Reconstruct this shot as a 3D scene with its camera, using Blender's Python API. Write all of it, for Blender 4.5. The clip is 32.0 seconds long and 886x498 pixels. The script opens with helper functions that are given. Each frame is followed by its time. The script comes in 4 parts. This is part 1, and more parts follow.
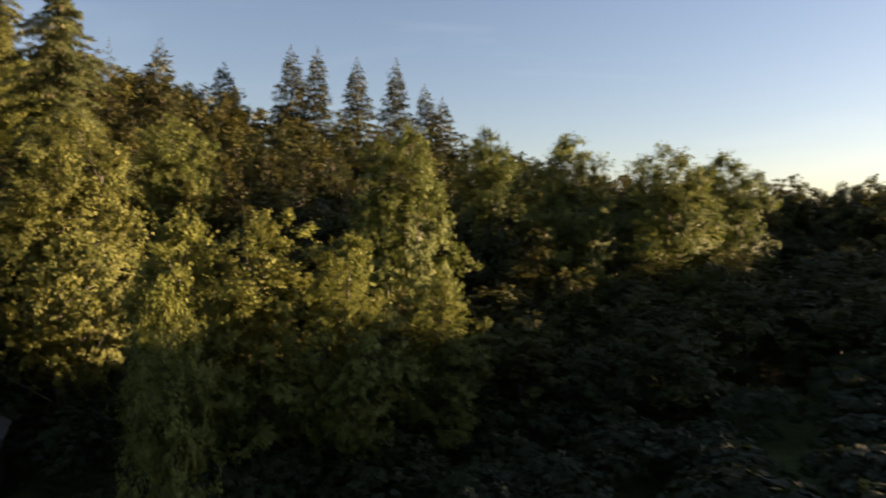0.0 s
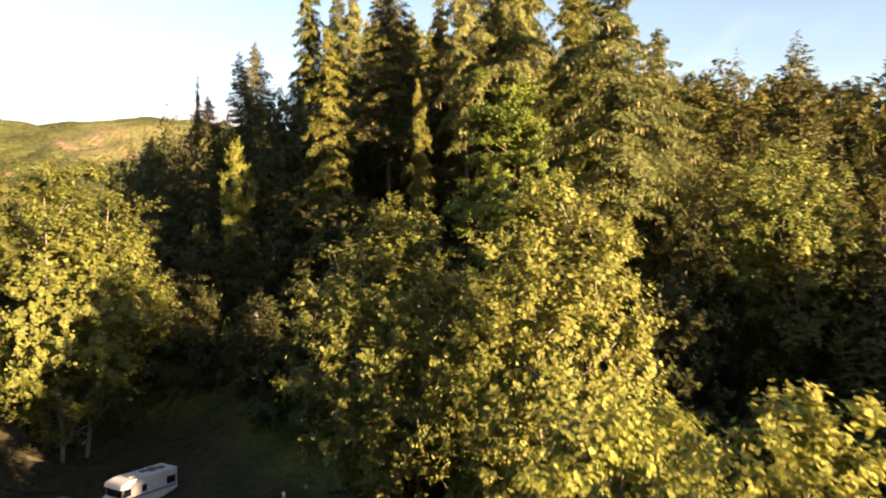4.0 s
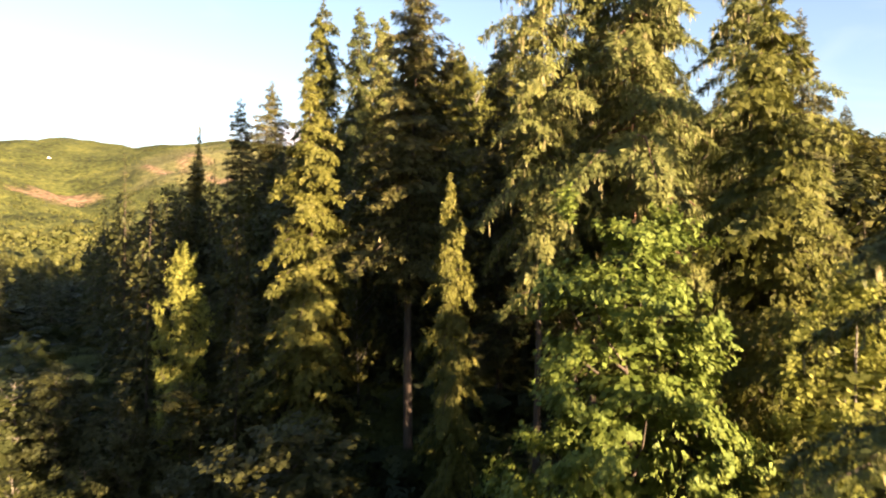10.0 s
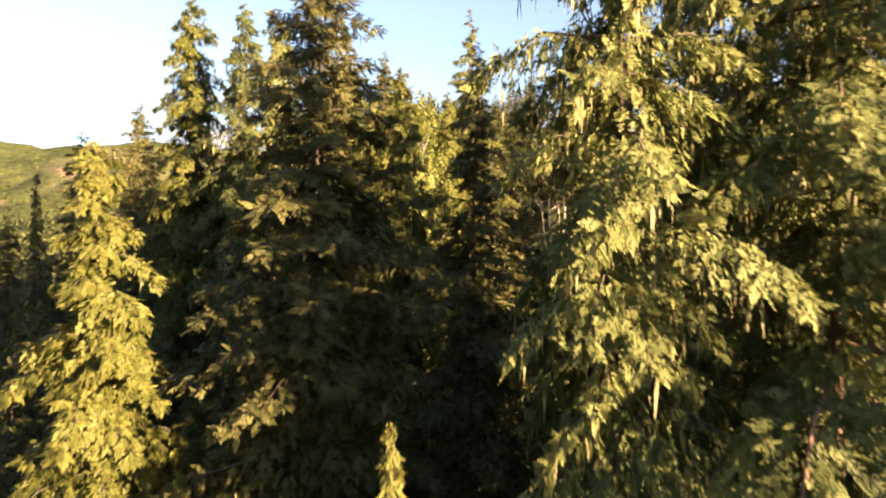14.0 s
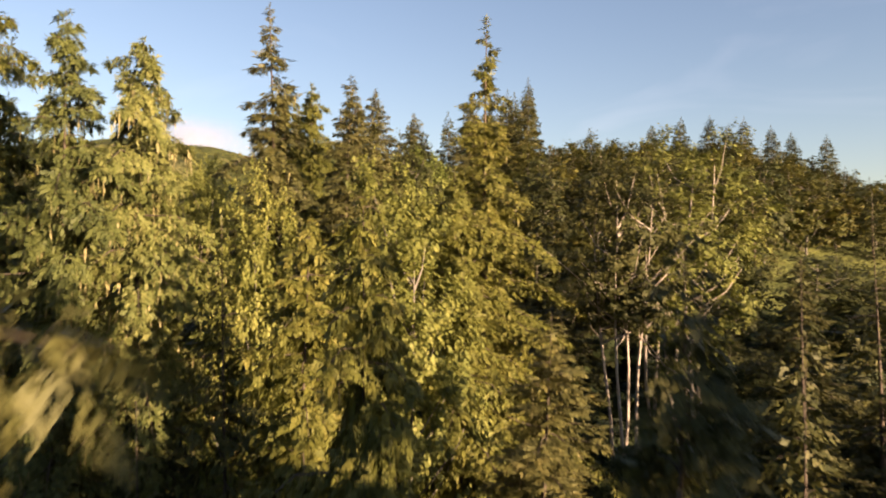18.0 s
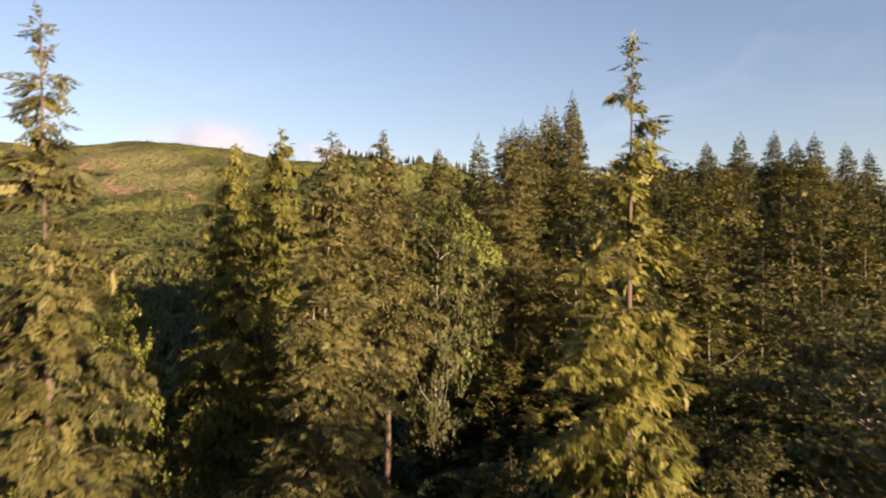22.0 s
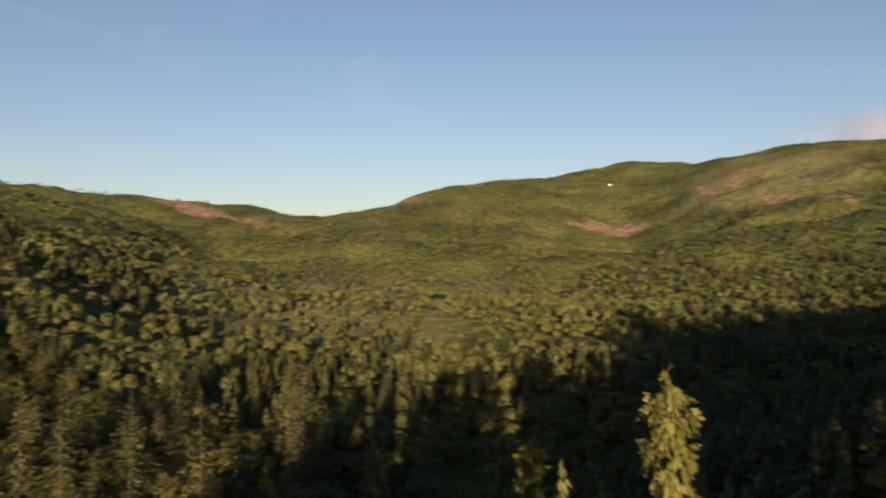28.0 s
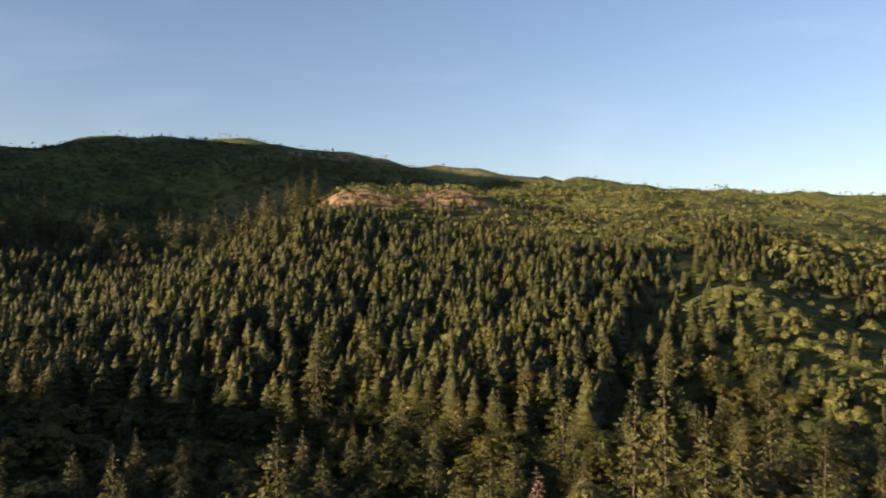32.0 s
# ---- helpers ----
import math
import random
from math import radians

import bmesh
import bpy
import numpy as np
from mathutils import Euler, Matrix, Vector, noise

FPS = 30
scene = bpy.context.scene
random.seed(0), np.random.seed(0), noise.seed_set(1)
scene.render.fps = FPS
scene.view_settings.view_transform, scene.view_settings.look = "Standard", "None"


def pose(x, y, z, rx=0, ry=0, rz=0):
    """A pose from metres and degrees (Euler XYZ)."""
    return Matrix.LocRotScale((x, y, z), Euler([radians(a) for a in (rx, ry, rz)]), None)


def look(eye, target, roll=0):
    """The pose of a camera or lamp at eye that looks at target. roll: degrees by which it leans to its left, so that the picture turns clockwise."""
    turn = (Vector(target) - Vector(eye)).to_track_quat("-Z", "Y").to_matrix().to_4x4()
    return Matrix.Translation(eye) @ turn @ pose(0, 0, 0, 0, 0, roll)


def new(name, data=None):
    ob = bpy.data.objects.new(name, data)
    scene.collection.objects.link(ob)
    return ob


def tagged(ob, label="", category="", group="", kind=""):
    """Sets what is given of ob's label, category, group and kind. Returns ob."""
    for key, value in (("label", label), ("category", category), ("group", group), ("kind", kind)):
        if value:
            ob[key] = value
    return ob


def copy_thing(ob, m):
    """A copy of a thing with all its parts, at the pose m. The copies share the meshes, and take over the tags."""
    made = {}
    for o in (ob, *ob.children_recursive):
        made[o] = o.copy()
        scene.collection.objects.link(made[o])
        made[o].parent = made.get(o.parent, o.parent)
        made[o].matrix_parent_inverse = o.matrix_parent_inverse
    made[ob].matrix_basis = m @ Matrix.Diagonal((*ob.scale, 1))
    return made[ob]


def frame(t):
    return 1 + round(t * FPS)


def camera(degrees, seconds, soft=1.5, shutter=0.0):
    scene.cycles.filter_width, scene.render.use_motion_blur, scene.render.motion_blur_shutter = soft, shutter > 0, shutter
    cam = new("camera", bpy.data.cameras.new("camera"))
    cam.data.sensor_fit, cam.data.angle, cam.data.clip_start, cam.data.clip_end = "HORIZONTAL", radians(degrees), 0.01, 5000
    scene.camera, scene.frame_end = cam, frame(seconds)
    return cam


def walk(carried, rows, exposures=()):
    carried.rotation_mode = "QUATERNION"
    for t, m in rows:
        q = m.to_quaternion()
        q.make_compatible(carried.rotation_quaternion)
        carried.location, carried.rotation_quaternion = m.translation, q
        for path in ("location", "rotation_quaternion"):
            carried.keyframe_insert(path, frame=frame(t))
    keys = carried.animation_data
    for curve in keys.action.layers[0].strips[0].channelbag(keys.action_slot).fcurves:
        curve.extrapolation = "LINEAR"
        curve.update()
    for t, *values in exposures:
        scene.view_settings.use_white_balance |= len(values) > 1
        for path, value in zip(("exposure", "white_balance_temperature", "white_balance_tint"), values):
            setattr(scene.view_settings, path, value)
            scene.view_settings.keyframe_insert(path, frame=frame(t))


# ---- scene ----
cam = camera(63.4, 32.0, soft=1.9, shutter=0.5)
PATH = [
    (0, (0.56, 2.14, 16.85), (0.167, 12.132, 16.760), 0.57),
    (0.5, (1.18, 5.76, 17.50), (-0.415, 15.634, 17.416), 0.41),
    (1, (1.57, 9.44, 18.16), (-1.208, 19.049, 18.084), 0.26),
    (1.5, (1.65, 13.20, 18.84), (-2.281, 22.400, 18.790), 0.05),
    (2, (1.40, 16.98, 19.59), (-3.620, 25.624, 19.551), -0.20),
    (2.5, (0.80, 20.72, 20.36), (-5.237, 28.690, 20.327), -0.42),
    (3, (-0.23, 24.35, 21.14), (-7.188, 31.530, 21.139), -0.55),
    (3.5, (-1.52, 27.85, 22.01), (-9.224, 34.223, 22.020), -0.55),
    (5.5, (-9.57, 39.85, 27.10), (-18.163, 44.965, 27.151), -0.70),
    (6, (-12.16, 42.10, 28.26), (-20.938, 46.882, 28.347), -0.53),
    (6.5, (-14.81, 44.30, 29.44), (-23.694, 48.886, 29.570), -0.42),
    (7, (-17.59, 46.45, 30.73), (-26.472, 51.039, 30.888), -0.17),
    (7.5, (-20.55, 48.58, 32.06), (-29.434, 53.166, 32.243), -0.01),
    (8, (-23.71, 50.64, 33.37), (-32.596, 55.227, 33.577), 0.25),
    (8.5, (-26.91, 52.64, 34.67), (-35.801, 57.218, 34.898), 0.32),
    (9, (-30.16, 54.51, 36.00), (-39.045, 59.089, 36.244), 0.37),
    (9.5, (-33.42, 56.31, 37.35), (-42.287, 60.939, 37.614), 0.37),
    (10, (-36.78, 58.09, 38.71), (-45.518, 62.952, 38.991), 0.48),
    (10.5, (-40.17, 59.85, 40.06), (-48.752, 64.978, 40.363), 0.45),
    (11, (-43.54, 61.63, 41.36), (-51.967, 67.006, 41.689), 0.46),
    (11.5, (-46.90, 63.43, 42.73), (-55.207, 68.981, 43.070), 0.36),
    (12, (-50.25, 65.24, 44.18), (-58.554, 70.806, 44.500), 0.23),
    (12.5, (-53.58, 67.18, 45.56), (-61.877, 72.746, 45.893), 0.17),
    (13, (-56.94, 69.14, 46.99), (-65.230, 74.723, 47.327), 0.21),
    (13.5, (-60.31, 71.06, 48.45), (-68.575, 76.674, 48.783), 0.25),
    (14, (-63.62, 73.03, 49.93), (-71.848, 78.698, 50.248), 0.22),
    (14.5, (-66.82, 75.05, 51.38), (-75.025, 80.759, 51.687), 0.05),
    (16.5, (-79.23, 82.57, 57.44), (-87.332, 88.433, 57.683), -0.07),
    (17, (-82.08, 84.46, 58.75), (-90.163, 90.341, 58.993), -0.04),
    (17.5, (-84.93, 86.29, 60.07), (-93.003, 92.188, 60.314), -0.06),
    (18, (-87.81, 88.13, 61.37), (-95.884, 94.027, 61.615), -0.02),
    (18.5, (-90.70, 89.98, 62.69), (-98.779, 95.872, 62.929), 0.06),
    (19, (-93.60, 91.83, 63.99), (-101.674, 97.722, 64.227), 0.03),
    (19.5, (-96.50, 93.68, 65.24), (-104.576, 99.576, 65.482), -0.00),
    (20, (-99.40, 95.57, 66.55), (-107.479, 101.456, 66.793), -0.03),
    (20.5, (-102.23, 97.41, 67.83), (-110.312, 103.287, 68.071), -0.03),
    (21, (-105.00, 99.24, 69.05), (-113.114, 105.083, 69.282), 0.18),
    (21.5, (-107.79, 101.10, 70.25), (-115.967, 106.860, 70.483), 0.18),
    (22, (-110.63, 102.98, 71.46), (-118.874, 108.636, 71.704), 0.27),
    (22.5, (-113.69, 105.00, 72.72), (-122.028, 110.513, 72.970), -0.00),
    (23, (-116.91, 107.16, 73.98), (-125.344, 112.531, 74.214), 0.41),
    (23.5, (-120.24, 109.33, 75.17), (-128.770, 114.536, 75.426), 0.19),
    (24, (-123.55, 111.37, 76.38), (-132.322, 116.165, 76.651), -0.12),
    (24.5, (-126.94, 113.48, 77.76), (-136.064, 117.564, 78.030), -0.08),
    (25, (-130.46, 115.53, 79.17), (-139.898, 118.833, 79.427), -0.06),
    (25.5, (-134.03, 117.46, 80.60), (-143.717, 119.944, 80.855), -0.11),
    (26.5, (-141.05, 121.17, 82.33), (-151.002, 122.090, 82.579), -0.12),
    (27.5, (-148.08, 123.46, 82.84), (-158.015, 122.351, 83.118), -0.17),
    (28, (-151.63, 123.88, 82.98), (-161.276, 121.261, 83.271), -0.09),
    (28.5, (-155.22, 124.07, 82.87), (-164.305, 119.908, 83.175), -0.13),
    (29, (-158.84, 124.03, 83.05), (-167.155, 118.476, 83.373), -0.08),
    (29.5, (-162.47, 123.78, 83.40), (-169.922, 117.114, 83.738), -0.01),
    (30, (-166.09, 123.36, 83.85), (-172.674, 115.832, 84.192), 0.09),
    (30.5, (-169.67, 122.71, 84.36), (-175.256, 114.419, 84.701), 0.35),
    (31, (-173.07, 121.78, 84.87), (-177.644, 112.891, 85.205), 0.41),
    (31.5, (-176.29, 120.57, 85.38), (-180.027, 111.294, 85.703), 0.48),
    (32, (-179.41, 119.20, 85.89), (-182.497, 109.694, 86.202), 0.52),
]
walk(cam, [(t, look(eye, target, roll)) for t, eye, target, roll in PATH],
     exposures=[(0.0, 2.3, 6750, 29), (1.5, 2.9, 7000, 29), (3.0, 3.32, 7450, 28), (6.0, 3.3, 7150, 26), (9.0, 3.3, 6850, 26), (14.5, 3.42, 6800, 29), (16.5, 2.58, 7050, 28), (19.0, 2.48, 6700, 31), (23.0, 2.33, 6650, 33), (25.0, 2.08, 6500, 31), (28.0, 1.65, 6400, 27), (30.0, 1.8, 6150, 27), (32.0, 2.28, 6250, 27)])

# ---- light: low evening sun ----
SUN_AZ, SUN_EL = 76.0, 6.9   # clockwise from +y, above the horizon
world = bpy.data.worlds.new("evening_sky")
scene.world = world
world.use_nodes = True
wn, wl = world.node_tree.nodes, world.node_tree.links
sky = wn.new("ShaderNodeTexSky")
sky.sky_type, sky.sun_disc = "NISHITA", False
sky.sun_elevation, sky.sun_rotation = radians(SUN_EL), radians(SUN_AZ)
sky.air_density, sky.dust_density, sky.ozone_density = 1.0, 0.6, 1.6
wn["Background"].inputs["Strength"].default_value = 0.05
# faint streaks of high cirrus
stretch = wn.new("ShaderNodeMapping")
stretch.inputs["Rotation"].default_value, stretch.inputs["Scale"].default_value = (0.0, 0.0, radians(-25)), (1.2, 3.2, 7.0)
wl.new(wn.new("ShaderNodeTexCoord").outputs["Generated"], stretch.inputs["Vector"])
cirrus = wn.new("ShaderNodeTexNoise")
cirrus.inputs["Scale"].default_value, cirrus.inputs["Detail"].default_value, cirrus.inputs["Distortion"].default_value = 1.6, 6.0, 0.8
wl.new(stretch.outputs[0], cirrus.inputs["Vector"])
veil = wn.new("ShaderNodeMapRange")
veil.inputs["From Min"].default_value, veil.inputs["From Max"].default_value, veil.inputs["To Max"].default_value = 0.56, 0.82, 0.04
wl.new(cirrus.outputs["Fac"], veil.inputs["Value"])
blend = wn.new("ShaderNodeMix")
blend.data_type = "RGBA"
blend.inputs[7].default_value = (9.0, 8.8, 8.6, 1)
wl.new(veil.outputs[0], blend.inputs[0])
wl.new(sky.outputs[0], blend.inputs[6])
wl.new(blend.outputs[2], wn["Background"].inputs["Color"])
to_sun = Vector((math.sin(radians(SUN_AZ)) * math.cos(radians(SUN_EL)), math.cos(radians(SUN_AZ)) * math.cos(radians(SUN_EL)), math.sin(radians(SUN_EL))))
sun = new("sun", bpy.data.lights.new("sun", "SUN"))
sun.data.energy, sun.data.angle, sun.data.color = 5.0, radians(0.6), (1.0, 0.76, 0.45)
sun.matrix_world = look(to_sun * 900, (0, 0, 0))


# ---- materials ----
def material(name):
    m = bpy.data.materials.new(name)
    m.use_nodes = True
    return m, m.node_tree.nodes, m.node_tree.links, m.node_tree.nodes["Principled BSDF"]


def ramp(nodes, stops):
    r = nodes.new("ShaderNodeValToRGB")
    r.color_ramp.elements[0].position, r.color_ramp.elements[0].color = stops[0][0], (*stops[0][1], 1)
    r.color_ramp.elements[1].position, r.color_ramp.elements[1].color = stops[-1][0], (*stops[-1][1], 1)
    for p, c in stops[1:-1]:
        e = r.color_ramp.elements.new(p)
        e.color = (*c, 1)
    return r


def noise_node(nodes, links, scale, detail=3, world_space=False):
    n = nodes.new("ShaderNodeTexNoise")
    n.inputs["Scale"].default_value, n.inputs["Detail"].default_value = scale, detail
    if world_space:
        links.new(nodes.new("ShaderNodeNewGeometry").outputs["Position"], n.inputs["Vector"])
    else:
        links.new(nodes.new("ShaderNodeTexCoord").outputs["Object"], n.inputs["Vector"])
    return n


def maths(nodes, links, op, a, b):
    n = nodes.new("ShaderNodeMath")
    n.operation = op
    for k, v in enumerate((a, b)):
        if isinstance(v, (int, float)):
            n.inputs[k].default_value = v
        else:
            links.new(v, n.inputs[k])
    return n.outputs[0]


def foliage(name, stops, through_light=0.35, clump=0.35, far=False, grain=5.0, hang=0.6, solid=0.5):
    """Leaves or needles: colour varies by tree, by clump and by spray; every spray is ragged, with gaps between its leaflets,
    and thin enough to let some light through."""
    m, n, l, bsdf = material(name)
    geo = n.new("ShaderNodeNewGeometry")
    big = noise_node(n, l, 0.045 if far else clump, 2, True)
    parts = maths(n, l, "MULTIPLY", geo.outputs["Random Per Island"], 0.35)
    own = maths(n, l, "MULTIPLY", n.new("ShaderNodeObjectInfo").outputs["Random"], 0.0 if far else 0.3)
    mapping = n.new("ShaderNodeMapping")
    mapping.inputs["Scale"].default_value = (grain, grain, grain * hang)
    l.new(geo.outputs["Position"], mapping.inputs["Vector"])
    fine = n.new("ShaderNodeTexNoise")
    fine.inputs["Scale"].default_value, fine.inputs["Detail"].default_value = 1.0, 2.0
    l.new(mapping.outputs[0], fine.inputs["Vector"])
    fac = maths(n, l, "ADD", maths(n, l, "ADD", parts, own), maths(n, l, "MULTIPLY", big.outputs["Fac"], 0.6))
    fac = maths(n, l, "ADD", fac, maths(n, l, "MULTIPLY", fine.outputs["Fac"], 0.5))
    fac = maths(n, l, "SUBTRACT", fac, 0.42)
    col = ramp(n, stops)
    l.new(fac, col.inputs[0])
    l.new(col.outputs[0], bsdf.inputs["Base Color"])
    bsdf.inputs["Roughness"].default_value = 0.62
    bsdf.inputs["Specular IOR Level"].default_value = 0.25
    bump = n.new("ShaderNodeBump")
    bump.inputs["Strength"].default_value, bump.inputs["Distance"].default_value = 0.8, 0.6 / grain
    l.new(fine.outputs["Fac"], bump.inputs["Height"])
    l.new(bump.outputs[0], bsdf.inputs["Normal"])
    tr = n.new("ShaderNodeBsdfTranslucent")
    l.new(col.outputs[0], tr.inputs["Color"])
    mix = n.new("ShaderNodeMixShader")
    mix.inputs[0].default_value = through_light
    l.new(bsdf.outputs[0], mix.inputs[1])
    l.new(tr.outputs[0], mix.inputs[2])
    gap = n.new("ShaderNodeMixShader")
    l.new(maths(n, l, "GREATER_THAN", fine.outputs["Fac"], solid), gap.inputs[0])
    l.new(n.new("ShaderNodeBsdfTransparent").outputs[0], gap.inputs[1])
    l.new(mix.outputs[0], gap.inputs[2])
    l.new(gap.outputs[0], n["Material Output"].inputs["Surface"])
    return m


def bark(name, dark, light, scale=6.0):
    m, n, l, bsdf = material(name)
    coord = n.new("ShaderNodeTexCoord")
    mapping = n.new("ShaderNodeMapping")
    mapping.inputs["Scale"].default_value = (1, 1, 0.22)
    l.new(coord.outputs["Object"], mapping.inputs["Vector"])
    a = n.new("ShaderNodeTexNoise")
    a.inputs["Scale"].default_value, a.inputs["Detail"].default_value = scale, 6
    l.new(mapping.outputs[0], a.inputs["Vector"])
    b = noise_node(n, l, 0.6, 2)
    col = ramp(n, [(0.3, dark), (0.7, light)])
    l.new(maths(n, l, "ADD", maths(n, l, "MULTIPLY", a.outputs["Fac"], 0.7), maths(n, l, "MULTIPLY", b.outputs["Fac"], 0.3)), col.inputs[0])
    l.new(col.outputs[0], bsdf.inputs["Base Color"])
    bump = n.new("ShaderNodeBump")
    bump.inputs["Strength"].default_value, bump.inputs["Distance"].default_value = 0.7, 0.05
    l.new(a.outputs["Fac"], bump.inputs["Height"])
    l.new(bump.outputs[0], bsdf.inputs["Normal"])
    bsdf.inputs["Roughness"].default_value = 0.9
    return m


def plain(name, colour, rough=0.6, metal=0.0, grain=8.0, spread=0.12, bump=0.0):
    """A painted or raw surface with soft stains and fine grain."""
    m, n, l, bsdf = material(name)
    a, b = noise_node(n, l, grain, 5), noise_node(n, l, grain * 0.12, 3)
    col = ramp(n, [(0.25, tuple(c * (1 - spread * 1.6) for c in colour)), (0.75, tuple(min(1, c * (1 + spread)) for c in colour))])
    l.new(maths(n, l, "ADD", maths(n, l, "MULTIPLY", a.outputs["Fac"], 0.45), maths(n, l, "MULTIPLY", b.outputs["Fac"], 0.55)), col.inputs[0])
    l.new(col.outputs[0], bsdf.inputs["Base Color"])
    bsdf.inputs["Roughness"].default_value, bsdf.inputs["Metallic"].default_value = rough, metal
    if bump:
        bp = n.new("ShaderNodeBump")
        bp.inputs["Strength"].default_value, bp.inputs["Distance"].default_value = bump, 0.02
        l.new(a.outputs["Fac"], bp.inputs["Height"])
        l.new(bp.outputs[0], bsdf.inputs["Normal"])
    return m


SPRUCE = foliage("spruce_needles", [(0.1, (0.030, 0.036, 0.013)), (0.55, (0.082, 0.082, 0.024)), (0.9, (0.156, 0.135, 0.043))], 0.20, grain=22.0, hang=0.4, solid=0.475)
HEMLOCK_SPRAYS = foliage("hemlock_sprays", [(0.1, (0.036, 0.049, 0.015)), (0.55, (0.092, 0.108, 0.028)), (0.9, (0.176, 0.180, 0.056))], 0.23, grain=22.0, hang=0.35, solid=0.475)
CEDAR = foliage("cedar_sprays", [(0.1, (0.053, 0.064, 0.011)), (0.55, (0.105, 0.110, 0.021)), (0.9, (0.184, 0.164, 0.038))], 0.25, grain=20.0, hang=0.4, solid=0.475)
ALDER = foliage("alder_leaves", [(0.1, (0.062, 0.086, 0.018)), (0.55, (0.135, 0.165, 0.038)), (0.9, (0.235, 0.245, 0.075))], 0.29, grain=15.0, hang=0.9, solid=0.41)
YOUNG_LEAVES = foliage("young_alder_leaves", [(0.1, (0.100, 0.122, 0.024)), (0.55, (0.200, 0.220, 0.045)), (0.9, (0.31, 0.30, 0.08))], 0.33, grain=17.0, hang=0.9, solid=0.41)
CLOSE_ALDER = foliage("close_alder_leaves", [(0.1, (0.068, 0.086, 0.019)), (0.55, (0.150, 0.163, 0.037)), (0.9, (0.255, 0.245, 0.070))], 0.29, grain=17.0, hang=0.8, solid=0.41)
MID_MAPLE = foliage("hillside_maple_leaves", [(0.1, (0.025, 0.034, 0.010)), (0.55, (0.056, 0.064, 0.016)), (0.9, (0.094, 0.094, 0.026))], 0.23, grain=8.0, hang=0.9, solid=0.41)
MAPLE = foliage("maple_leaves", [(0.1, (0.058, 0.098, 0.017)), (0.55, (0.128, 0.168, 0.030)), (0.9, (0.215, 0.245, 0.050))], 0.27, grain=11.0, hang=0.9, solid=0.41)
# near-black leaves: the deep shade under the trees is in this colour
SHADED_SCRUB = foliage("undergrowth_leaves", [(0.1, (0.012, 0.021, 0.006)), (0.55, (0.025, 0.035, 0.009)), (0.9, (0.044, 0.049, 0.014))], 0.20, grain=6.0, hang=0.9, solid=0.465)
MID_NEEDLES = foliage("valley_spruce_needles", [(0.1, (0.020, 0.027, 0.008)), (0.55, (0.051, 0.055, 0.013)), (0.9, (0.094, 0.084, 0.022))], 0.16, grain=8.0, hang=0.6, solid=0.445)
MID_LEAVES = foliage("hillside_leaves", [(0.1, (0.033, 0.043, 0.007)), (0.55, (0.082, 0.080, 0.015)), (0.9, (0.143, 0.123, 0.028))], 0.23, grain=8.0, hang=0.9, solid=0.41)
MOSS = foliage("hanging_lichen", [(0.1, (0.09, 0.085, 0.035)), (0.6, (0.17, 0.155, 0.065)), (0.95, (0.27, 0.235, 0.11))], 0.23, grain=7.0, hang=0.25, solid=0.495)
# dark copy of the broad leaves: shade is painted into the colour
SHADED_LEAVES = foliage("crest_maple_leaves", [(0.1, (0.023, 0.030, 0.010)), (0.55, (0.051, 0.056, 0.016)), (0.9, (0.094, 0.089, 0.028))], 0.25, grain=14.0, hang=0.9, solid=0.41)
DRY = foliage("dry_needles", [(0.1, (0.09, 0.055, 0.03)), (0.9, (0.22, 0.14, 0.08))], 0.13, grain=3.5, hang=0.5)
FAR_NEEDLES = foliage("far_needles", [(0.1, (0.021, 0.027, 0.009)), (0.5, (0.053, 0.056, 0.013)), (0.9, (0.100, 0.089, 0.022))], 0.14, far=True, grain=2.6, hang=0.7, solid=0.425)
FAR_LEAVES = foliage("far_leaves", [(0.1, (0.037, 0.048, 0.010)), (0.5, (0.078, 0.082, 0.018)), (0.9, (0.128, 0.118, 0.031))], 0.18, far=True, grain=2.6, hang=0.9, solid=0.435)
BARK = bark("conifer_bark", (0.025, 0.019, 0.014), (0.085, 0.064, 0.046))
# reddish bark, with the brightness of sunlight mixed into its colour
LIT_RED_BARK = bark("lit_red_bark", (0.06, 0.036, 0.022), (0.20, 0.12, 0.075))
GREY_BARK = bark("alder_bark", (0.055, 0.05, 0.042), (0.17, 0.155, 0.13))
PALE_BARK = bark("birch_bark", (0.12, 0.105, 0.09), (0.32, 0.28, 0.235), 4.0)


# ---- terrain ----
CX, CY = -140.0, 90.0
NEAR = [(0, 0, 0), (-67, 47, -0.2), (-75, 46, -0.3), (0, 60, 0), (-35, 60, 0.5), (-95, 45, 0), (-64, 80, 12), (-46, 79, 8), (-75, 93, 17), (-92, 86, 21), (-97, 77, 18),
        (-65, 113, 22), (-58, 136, 25), (-22, 187, 32), (5, 95, 4), (-122, 91, 32), (-152, 84, 31), (-180, 76, 24), (-118, 105, 37), (-92, 96, 25), (-112, 100, 34),
        (-118, 131, 48), (-143, 119, 46), (-160, 131, 51), (-180, 149, 55), (-235, 217, 78), (-225, 312, 88), (-174, 124, 47), (-200, 105, 34)]
